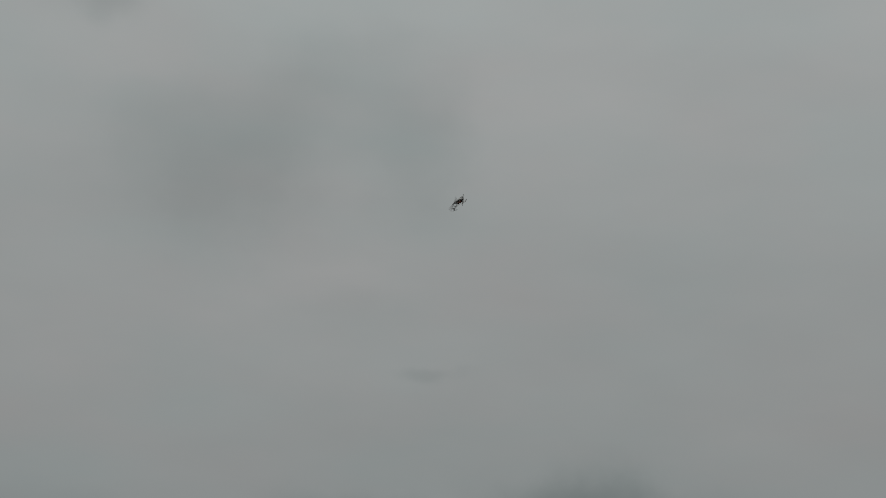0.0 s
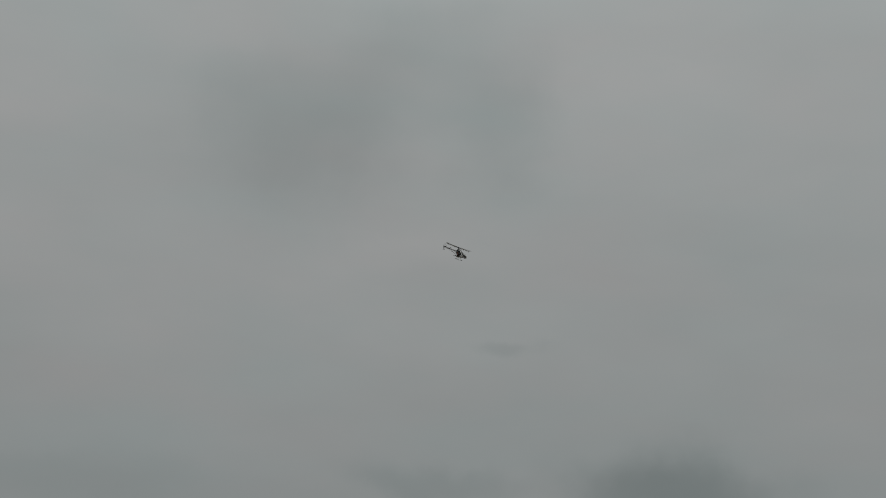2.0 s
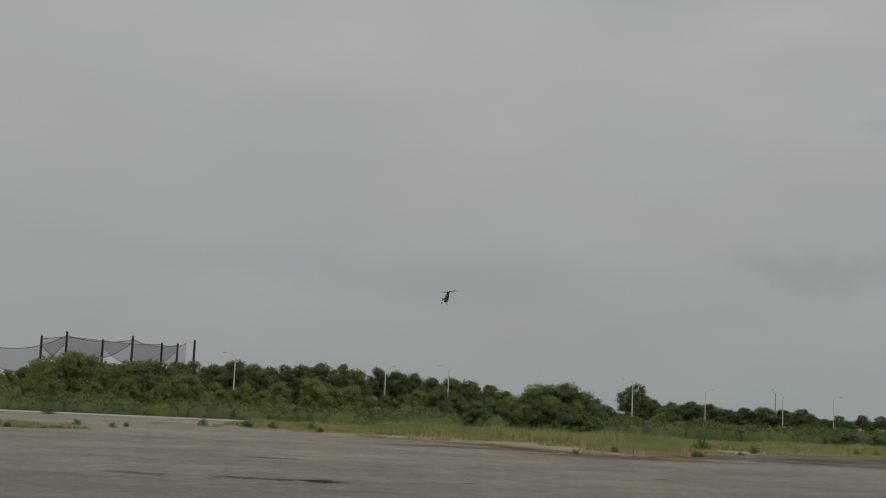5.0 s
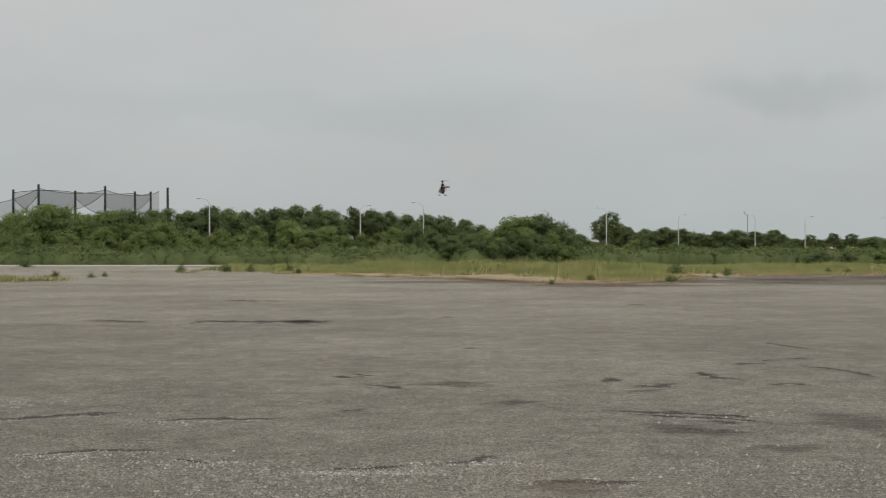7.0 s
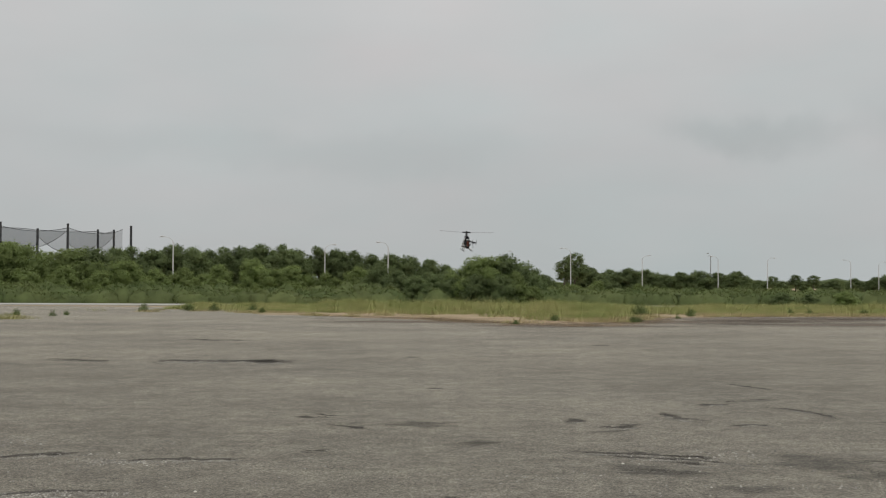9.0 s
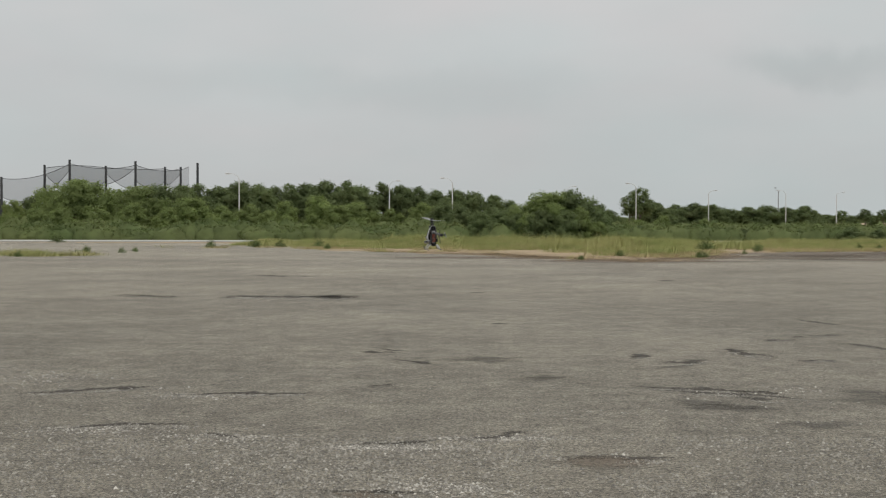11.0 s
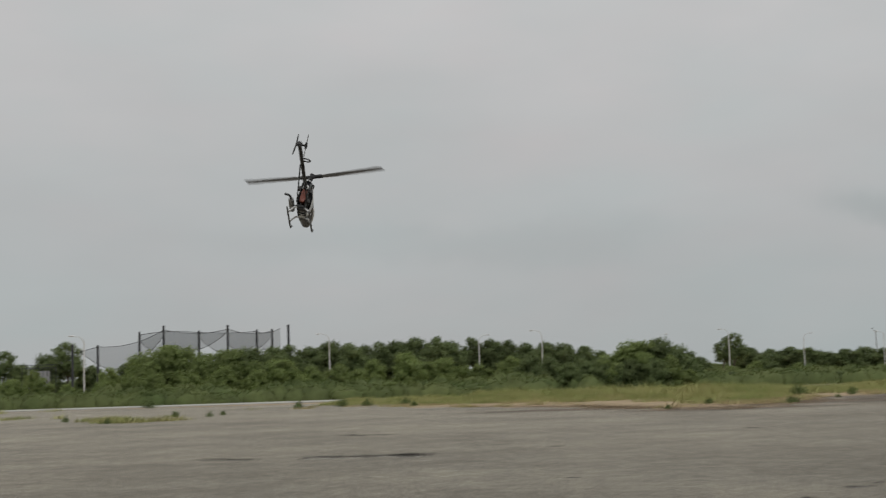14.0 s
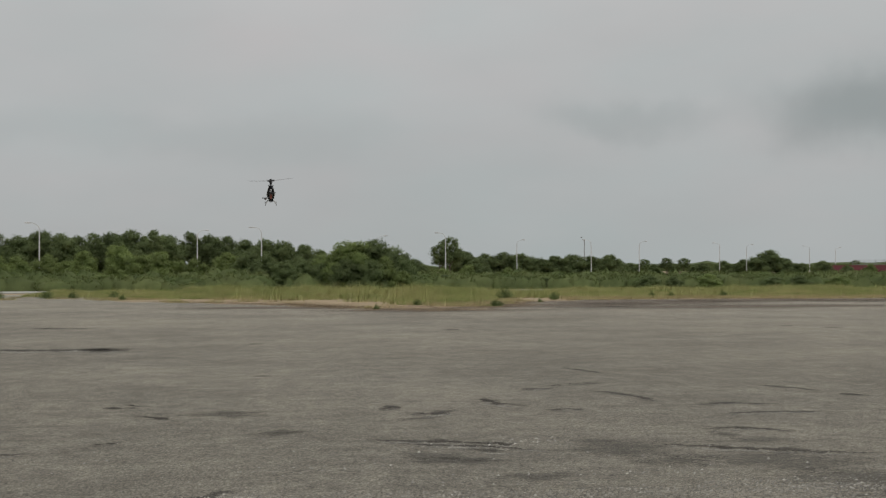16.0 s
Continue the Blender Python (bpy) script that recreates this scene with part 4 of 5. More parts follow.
def build_containers():
    model = make_container()
    first = True
    for b, far, up in ((23.0, 330, 0), (24.7, 332, 0), (26.5, 334, 0), (28.6, 336, 0)):
        x, y = at(b, far)
        m = Matrix.Translation((x, y, -0.03 + up)) @ Matrix.Rotation(-radians(b), 4, "Z")
        if first:
            model.matrix_basis = m
            ob, first = model, False
        else:
            ob = copy_thing(model, m)
        tagged(ob, "dull red steel shipping container with ribbed sides", "container", "containers in the far yard")
    root = new("yard_fence")
    for k in range(15):
        bm = bmesh.new()
        tube(bm, [(k * 2.6, 0, 0), (k * 2.6, 0, 3.9)], 0.07, 6)
        part("post", bm, M_GREYSTEEL, root)
    for zz in (2.8, 3.3, 3.8):
        bm = bmesh.new()
        tube(bm, [(0, 0, zz), (36.4, 0, zz)], 0.04, 5)
        part("rail", bm, M_GREYSTEEL, root)
    x, y = at(23.3, 345)
    root.matrix_basis = Matrix.Translation((x, y, -0.03)) @ Matrix.Rotation(-radians(24), 4, "Z")
    tagged(root, "high pale steel rail fence behind the red containers", "fence")
    root = new("white_van")
    bm = bmesh.new()
    prism(bm, [(-2.4, 0.4), (2.3, 0.4), (2.35, 1.0), (1.7, 1.3), (1.2, 2.0), (-2.4, 2.1)], -0.9, 0.9)
    bmesh.ops.bevel(bm, geom=bm.edges[:], offset=0.08, segments=2, affect="EDGES")
    part("body", bm, M_WHITE, root)
    for x in (-1.5, 1.5):
        for y in (-0.85, 0.85):
            bm = bmesh.new()
            loft(bm, [[(x + math.cos(a) * 0.34, y + q, 0.34 + math.sin(a) * 0.34) for a in (2 * math.pi * k / 14 for k in range(14))] for q in (-0.1, 0.1)])
            part("wheel", bm, M_TYRE, root)
    x, y = at(14.5, 520)
    root.matrix_basis = Matrix.Translation((x, y, -0.03)) @ Matrix.Rotation(radians(5), 4, "Z")
    tagged(root, "white van on the far road behind undergrowth", "van")


build_hall()
build_containers()


# ---- weeds along the apron's edge ----
def make_weed(seed, h):
    rng = random.Random(seed)
    root = new("weed_clump")
    bm = bmesh.new()
    for k in range(9):
        a = rng.uniform(0, 6.28)
        tube(bm, [(0, 0, 0), (math.cos(a) * h * 0.15, math.sin(a) * h * 0.15, h * 0.5), (math.cos(a) * h * 0.3, math.sin(a) * h * 0.3, h * rng.uniform(0.7, 1))], [0.012, 0.009, 0.004], 4)
    part("stems", bm, M_WEED, root)
    vs, fs, ns = leaf_cloud(rng, [((0, 0, h * 0.16), h * 0.34), ((h * 0.25, 0, h * 0.2), h * 0.27), ((-h * 0.28, 0.05, h * 0.18), h * 0.28), ((0.05, -h * 0.1, h * 0.42), h * 0.22), ((-0.1, 0, h * 0.6), h * 0.14)], 330 / (h * h), 0.035)
    raw("leaves", vs, fs, M_WEED, root, ns)
    return root


def build_weeds():
    models = [make_weed(31, 1.0), make_weed(32, 0.9), make_weed(33, 1.1)]
    fresh = [True, True, True]
    spots = ((-30.05, 98.6, 0.75), (-19.5, 68.9, 0.40), (-17.4, 67.7, 0.28), (-17.3, 70.1, 0.28), (-13.0, 82.0, 0.60), (-15.7, 82.0, 0.5), (-11.5, 82.0, 0.5), (-8.3, 78.6, 0.36), (-9.2, 82.0, 0.5), (12.87, 75.6, 0.72), (9.97, 60.3, 0.36), (10.3, 60.9, 0.28),
             (15.1, 72.7, 0.5), (6.8, 63.2, 0.34), (22.1, 78.6, 0.36), (23.2, 78.6, 0.36), (4.5, 56.8, 0.25), (13.4, 67.7, 0.22), (26.5, 79.0, 0.4), (-33.0, 75.0, 0.45), (-24.0, 65.5, 0.3), (-20.0, 60.0, 0.3))
    for i, (x, y, s) in enumerate(spots):
        k = i % 3
        m = Matrix.Translation((x, y, -0.02)) @ Matrix.Rotation(i * 1.7, 4, "Z")
        if fresh[k]:
            fresh[k] = False
            ob = models[k]
            ob.matrix_basis = m
        else:
            ob = copy_thing(models[k], m)
        ob.scale = (1.25 * s, 1.25 * s, 1.25 * s)
        tagged(ob, "ragged green weed clump at the asphalt edge", "weed", "weeds along the edge")


build_weeds()


# ---- cracks, hollows and loose grit on the apron ----
def build_cracks():
    root = new("asphalt_wear")
    rng = random.Random(77)

    def patchwork(name, vs, fs, wear, material):
        ob = raw(name, vs, fs, material, root)
        ob.data.attributes.new("wear", "FLOAT", "POINT").data.foreach_set("value", wear)

    def strip(name, path, width, material, lift=0.004):
        """A ragged seam along a path: deepest in its middle, feathered to its sides and ends."""
        vs, fs, wear, pts = [], [], [], []
        step = 0.05 + 0.25 * width
        for (x0, y0), (x1, y1) in zip(path, path[1:]):
            n = max(3, int(math.hypot(x1 - x0, y1 - y0) / step))
            pts += [(x0 + (x1 - x0) * i / n, y0 + (y1 - y0) * i / n) for i in range(n)]
        pts.append(path[-1])
        n = len(pts)
        for i, (x, y) in enumerate(pts):
            k = i / (n - 1)
            fade = min(1.0, 4 * k, 4 * (1 - k))
            w = 1.7 * width * (0.45 + 0.55 * fade) * (1 + 0.8 * noise.noise((x * 3.1, y * 3.1, 8.0))) * rng.uniform(0.55, 1.4)
            o = width * (1.1 * noise.noise((x * 1.7, y * 1.7, 3.0)) + 0.8 * noise.noise((x * 6.0, y * 6.0, 1.0)) + rng.uniform(-0.3, 0.3))
            (ax, ay), (bx, by) = pts[max(0, i - 2)], pts[min(n - 1, i + 2)]
            run = math.hypot(bx - ax, by - ay) or 1.0
            nx, ny = -(by - ay) / run, (bx - ax) / run
            nx, ny = (0.5 * nx, ny) if ny > 0 else (-0.5 * nx, -ny)
            vs += [(x + nx * (o - w), y + ny * (o - w), lift), (x + nx * o, y + ny * o, lift), (x + nx * (o + w), y + ny * (o + w), lift)]
            wear += [0.0, fade, 0.0]
        for i in range(n - 1):
            q = 3 * i
            fs += [(q, q + 3, q + 4, q + 1), (q + 1, q + 4, q + 5, q + 2)]
        patchwork(name, vs, fs, wear, material)

    # seams across the apron: half depth, then the way
    middle = ((0.30, ((-5.38, 27.94), (-4.83, 28.81), (-3.97, 28.63), (-3.31, 29.09), (-2.31, 28.7))), (0.45, ((-3.46, 28.87), (-2.79, 28.68), (-2.31, 28.7))), (0.17, ((-7.73, 29.34), (-6.78, 28.94), (-5.97, 28.54))),
              (0.08, ((-4.2, 12.54), (-3.87, 12.68), (-3.41, 12.95), (-2.92, 13.14))), (0.06, ((-2.77, 12.46), (-2.46, 12.51), (-2.17, 12.64), (-1.75, 12.62), (-1.34, 12.71))), (0.05, ((-3.31, 10.26), (-3.07, 10.47), (-2.74, 10.71), (-2.1, 10.67))),
              (0.04, ((-2.03, 10.33), (-1.67, 9.96))), (0.05, ((-0.94, 9.68), (-0.75, 9.81), (-0.55, 9.79), (-0.21, 9.95))), (0.06, ((-0.14, 10.01), (0.15, 10.09), (0.28, 10.23), (0.5, 10.46))), (0.05, ((-1.01, 13.25), (-0.74, 13.35))))
    eastern = ((0.15, ((3.16, 17.44), (3.23, 16.91), (3.36, 16.49), (3.63, 16.23))), (0.10, ((1.85, 16.03), (2.01, 16.24), (2.12, 16.11))), (0.11, ((2.1, 15.72), (2.33, 15.47), (2.72, 15.93))), (0.06, ((3.83, 18.45), (4.46, 18.56))),
               (0.07, ((4.31, 18.91), (4.77, 19.21), (5.25, 19.51))), (0.07, ((5.23, 22.53), (5.5, 21.79), (5.67, 21.1))), (0.09, ((4.69, 18.14), (4.96, 17.9), (5.2, 17.28), (5.22, 16.6))), (0.06, ((3.71, 15.71), (4, 15.84), (4.26, 15.73))),
               (0.06, ((1.46, 13.33), (1.71, 13.15), (2.24, 13.08), (2.47, 12.92), (2.87, 12.8))), (0.10, ((2.46, 12.87), (2.71, 12.8), (2.92, 12.8))))
    outlying = ((0.07, ((5.59, 16.1), (6.07, 16.31), (6.6, 16.02))), (0.06, ((5.41, 15.09), (5.76, 15.16), (6.42, 15.2), (7.05, 15.11))), (0.07, ((7.21, 18.77), (7.59, 18.25), (7.76, 17.7))), (0.07, ((4.91, 13.69), (5.3, 13.79), (5.83, 13.32))),
                (0.08, ((4.11, 12.67), (4.78, 12.25), (5.43, 11.9), (5.96, 11.71))), (0.06, ((1.74, 12.99), (2.14, 12.81), (2.54, 12.68), (3.22, 12.19))), (0.08, ((2.41, 12.49), (2.75, 12.26))), (0.06, ((7.82, 17.27), (8.11, 17.07))))
    western = ((0.14, ((-8.42, 15.98), (-7.94, 16.11), (-7.71, 16.45), (-7.45, 16.56))), (0.11, ((-6.39, 14.83), (-6.14, 15.05), (-5.97, 15.34), (-5.57, 15.39))), (0.27, ((-6.1, 15.13), (-5.95, 15.28), (-5.71, 15.31))), (0.16, ((-11.41, 24.37), (-10.89, 24.76), (-10.33, 24.81))),
               (0.07, ((-10.3, 18.2), (-9.74, 18.17), (-9.2, 18.33))), (0.05, ((-2.48, 6.81), (-2.35, 6.89), (-2.12, 6.96))), (0.05, ((-1.98, 6.92), (-1.75, 6.96))), (0.05, ((-3.31, 6.54), (-3.14, 6.51), (-3.01, 6.5))), (0.08, ((-7.38, 13.02), (-7.22, 13.2))), (0.07, ((-6.9, 12.1), (-6.4, 12.14), (-5.3, 12.2))))
    distant = ((0.24, ((4.94, 36.97), (5.5, 36.65))), (0.60, ((13.5, 58.28), (14.71, 58.36), (15.69, 57.58))), (0.15, ((-0.06, 30.63), (0.31, 30.4))), (0.28, ((-6.51, 39.8), (-5.31, 39.46), (-4.45, 39.1))), (0.30, ((14.7, 37.85), (15.17, 37.77))),
               (0.25, ((15.35, 36.57), (15.96, 36.09))), (0.08, ((0.31, 21.36), (0.57, 21.25))), (0.06, ((-1.16, 17.06), (-0.8, 16.77))), (0.06, ((-0.94, 15.74), (-0.61, 15.44), (-0.38, 15.2))), (0.07, ((-1.4, 16.69), (-0.84, 16.54))))
    for rows in (middle, eastern, outlying, western, distant):
        for w, way in rows:
            strip("crack", way, w, M_CRACK)
            if rows is not distant:
                strip("grit_rim", [(x, y - 1.9 * w - 0.02) for x, y in way], 0.8 * w + 0.02, M_RIM, 0.0025)

    def blot(name, cx, cy, rx, ry, material, lift, cut=48):
        vs, wear, fs = [(cx, cy, lift)], [1.0], []
        for ring, k in ((1, 0.55), (2, 1.25)):
            for q in range(cut):
                a = 2 * math.pi * q / cut
                r = k * (1 + 0.5 * noise.noise((cx + 1.3 * math.cos(a), cy + 1.3 * math.sin(a), 0.5)) + 0.3 * noise.noise((cx + 4 * math.cos(a), cy + 4 * math.sin(a), 2.5)))
                vs.append((cx + rx * r * math.cos(a), cy + ry * r * math.sin(a), lift))
                wear.append(0.8 if ring == 1 else 0.0)
        for q in range(cut):
            p = (q + 1) % cut
            fs += [(0, 1 + q, 1 + p), (1 + q, 1 + cut + q, 1 + cut + p, 1 + p)]
        patchwork(name, vs, fs, wear, material)

    for cx, cy, rx, ry in ((0.75, 13.93, 0.28, 0.25), (2.01, 12.06, 0.30, 0.22), (2.4, 11.78, 0.22, 0.14), (2.69, 10.81, 0.25, 0.21), (0.23, 15.78, 0.46, 0.39), (3.71, 12.52, 0.42, 0.72), (5.03, 13.24, 0.14, 0.27), (4.05, 11.54, 0.35, 0.41),
                           (4.99, 11.41, 0.8, 0.5), (5.3, 10.4, 1.0, 0.45), (5.5, 9.7, 0.8, 0.35), (2.12, 11.8, 0.32, 0.24), (5.21, 12.73, 0.45, 0.25), (2.2, 15.07, 0.22, 0.17), (-1.87, 6.98, 0.20, 0.12), (-3.15, 6.54, 0.20, 0.10), (-1.04, 7.1, 0.24, 0.07)):
        blot("stain", cx, cy, rx, ry, M_PATCH, 0.003)
    for cx, cy, rx, ry in ((0.88, 9.09, 0.30, 0.20), (-2.18, 6.77, 0.26, 0.16), (-0.63, 7.92, 0.17, 0.11), (-2.6, 6.6, 0.16, 0.08)):
        blot("hollow", cx, cy, rx, ry, M_BARE, 0.006)
    for cx, cy, rx, ry in ((13.0, 61.5, 5.5, 4.0), (18.5, 67.0, 6.0, 5.0), (26.0, 68.5, 7.0, 4.5), (36.0, 69.0, 8.0, 5.0), (6.5, 55.0, 4.5, 2.2), (0.5, 59.5, 3.5, 2.5), (22.0, 58.0, 8.0, 2.5)):
        blot("edge_dirt", cx, cy, rx, ry, M_EARTH, 0.005)
    for w, way in ((2.6, ((-7.0, 75.0), (-3.0, 71.0), (1.0, 67.5), (4.0, 59.5), (7.2, 57.5), (9.2, 60.5), (11.5, 66.0), (14.5, 73.0))), (1.5, ((-6.4, 72.6), (-2.4, 69.0), (1.6, 65.0), (4.2, 56.8), (7.2, 55.2), (8.9, 57.8), (11.0, 63.4), (14.0, 70.5))), (1.2, ((15.0, 73.0), (24.0, 74.0), (31.0, 73.0), (42.0, 75.0)))):
        strip("sandy_verge", way, w, M_TAN, 0.009)
    for cx, cy, rx, ry in ((-2.2, 7.08, 0.42, 0.07), (-1.87, 7.36, 0.28, 0.10), (-3.1, 6.55, 0.26, 0.09), (-2.9, 7.2, 0.22, 0.07), (-4.0, 7.7, 0.3, 0.08), (-1.05, 6.83, 0.2, 0.05), (0.95, 9.25, 0.34, 0.09), (-0.55, 8.05, 0.25, 0.05)):
        blot("stain", cx, cy, rx, ry, M_CRACK, 0.0035)
    tagged(root, "dark cracks, stains and sandy hollows worn into asphalt", "asphalt wear", kind="structure")
    spines = (((-0.92, 9.70), (-0.58, 9.64), (-0.18, 9.68)), ((-0.1, 9.85), (0.07, 9.95), (0.42, 10.13), (0.62, 10.38)), ((-3.4, 10.38), (-2.75, 10.6), (-2.2, 10.52)), ((-4.1, 12.76), (-3.3, 12.9)), ((-2.98, 12.55), (-2.5, 12.5)))
    # loose pale grit, thickest along the broken seams
    vs, fs = [], []
    lines = [s for s in spines] + [((-2.75, 6.45), (-2.5, 6.5)), ((-1.4, 6.95), (-0.9, 7.1)), ((-0.95, 7.2), (-0.55, 7.3)), ((-0.3, 8.1), (0.05, 8.15)), ((0.35, 6.85), (0.6, 6.9)), ((0.8, 9.05), (1.15, 9.0)), ((-2.2, 6.6), (-1.7, 6.65)), ((3.9, 10.3), (5.6, 10.5)), ((3.4, 10.0), (4.4, 9.9)), ((-0.85, 7.75), (-0.5, 7.72))]

    def pebble(x, y, s):
        i = len(vs)
        h = s * rng.uniform(0.5, 0.9)
        a = rng.uniform(0, 6.28)
        ring = [(x + s * rng.uniform(0.6, 1.3) * math.cos(a + k * 1.571), y + s * rng.uniform(0.6, 1.3) * math.sin(a + k * 1.571)) for k in range(4)]
        vs.extend([(px, py, 0.0) for px, py in ring])
        vs.append((x + rng.uniform(-0.4, 0.4) * s, y + rng.uniform(-0.4, 0.4) * s, h))
        for k in range(4):
            fs.append((i + k, i + (k + 1) % 4, i + 4))

    for path in lines:
        for (x0, y0), (x1, y1) in zip(path, path[1:]):
            for _ in range(int(420 * math.hypot(x1 - x0, y1 - y0))):
                k = rng.random()
                pebble(x0 + (x1 - x0) * k + rng.gauss(0, 0.07), y0 + (y1 - y0) * k + rng.gauss(0, 0.09), rng.uniform(0.003, 0.011))
    for _ in range(80000):
        y = 5.6 + 4.6 * rng.random() ** 1.2
        x = rng.uniform(-0.75, 0.62) * y
        if noise.noise((x * 0.7, y * 0.7, 6.0)) + 0.7 * noise.noise((x * 2.3, y * 2.3, 1.0)) > rng.uniform(-0.55, 0.45):
            pebble(x, y, rng.uniform(0.004, 0.0125) * (1 + 0.05 * (y - 6)))
    tagged(raw("loose_grit", vs, fs, M_STONE), "loose pale stone grit scattered on the asphalt", "gravel", kind="stuff")
    # white chips: heaps where the surface has broken up, and a crust on the near rim of the seams
    vs.clear()
    fs.clear()
    heaps = ((1.0, 9.32, 0.05, 0.07, 60), (1.13, 9.1, 0.13, 0.08, 120), (-0.32, 8.21, 0.18, 0.14, 260), (0.02, 8.17, 0.1, 0.09, 130), (-2.58, 6.43, 0.15, 0.12, 240), (-1.74, 6.58, 0.22, 0.15, 360), (-0.56, 7.8, 0.14, 0.08, 170),
             (-1.06, 7.19, 0.22, 0.07, 300), (0.5, 6.89, 0.16, 0.07, 220), (-4.12, 7.64, 0.25, 0.15, 150), (-5.17, 14.67, 0.5, 0.25, 220), (-4.31, 13.81, 0.3, 0.32, 200), (-5.94, 12.03, 0.7, 0.11, 240), (-2.89, 10.43, 0.32, 0.07, 200),
             (-0.77, 9.61, 0.22, 0.06, 230))
    ridges = ((-0.42, 9.62, 0.24, 0.06, 260), (0.27, 10.05, 0.3, 0.06, 260), (-2.8, 10.28, 0.3, 0.08, 150), (-4.43, 13.76, 0.32, 0.4, 190), (-2.48, 12.35, 0.35, 0.1, 170), (-1.81, 10.04, 0.25, 0.12, 150), (4.68, 10.14, 0.4, 0.19, 250),
              (4.88, 10.01, 0.22, 0.16, 140), (2.44, 12.69, 0.35, 0.1, 150), (3.14, 13.07, 0.3, 0.2, 130), (-1.0, 6.84, 0.3, 0.05, 200), (-3.4, 8.0, 0.6, 0.2, 150), (-2.1, 8.8, 0.7, 0.2, 140), (0.75, 11.4, 0.5, 0.15, 90), (3.2, 10.9, 0.7, 0.12, 110))
    for cx, cy, rx, ry, n in heaps + ridges:
        for _ in range(n):
            pebble(cx + rng.gauss(0, rx * 0.9), cy + rng.gauss(0, ry * 1.0), 0.005 + 0.011 * rng.random() ** 2.2)
    for rows in (middle, eastern, western):
        for w, way in rows:
            for (x0, y0), (x1, y1) in zip(way, way[1:]):
                for _ in range(int(70 * math.hypot(x1 - x0, y1 - y0))):
                    k = rng.random()
                    x, y = x0 + (x1 - x0) * k, y0 + (y1 - y0) * k
                    if noise.noise((x * 3, y * 3, 5.0)) > 0.05 and y < 13.5:
                        pebble(x + rng.gauss(0, 0.06), y - w * 0.9 + rng.gauss(0, 0.09), 0.005 + 0.010 * rng.random() ** 2)
    for _ in range(2600):
        y = 5.8 + 9.0 * rng.random() ** 1.4
        pebble(rng.uniform(-0.75, 0.62) * y, y, 0.006 + 0.014 * rng.random() ** 4)
    tagged(raw("stone_chips", vs, fs, M_CHIP), "white broken stone chips heaped along asphalt cracks", "gravel", kind="stuff")


build_cracks()


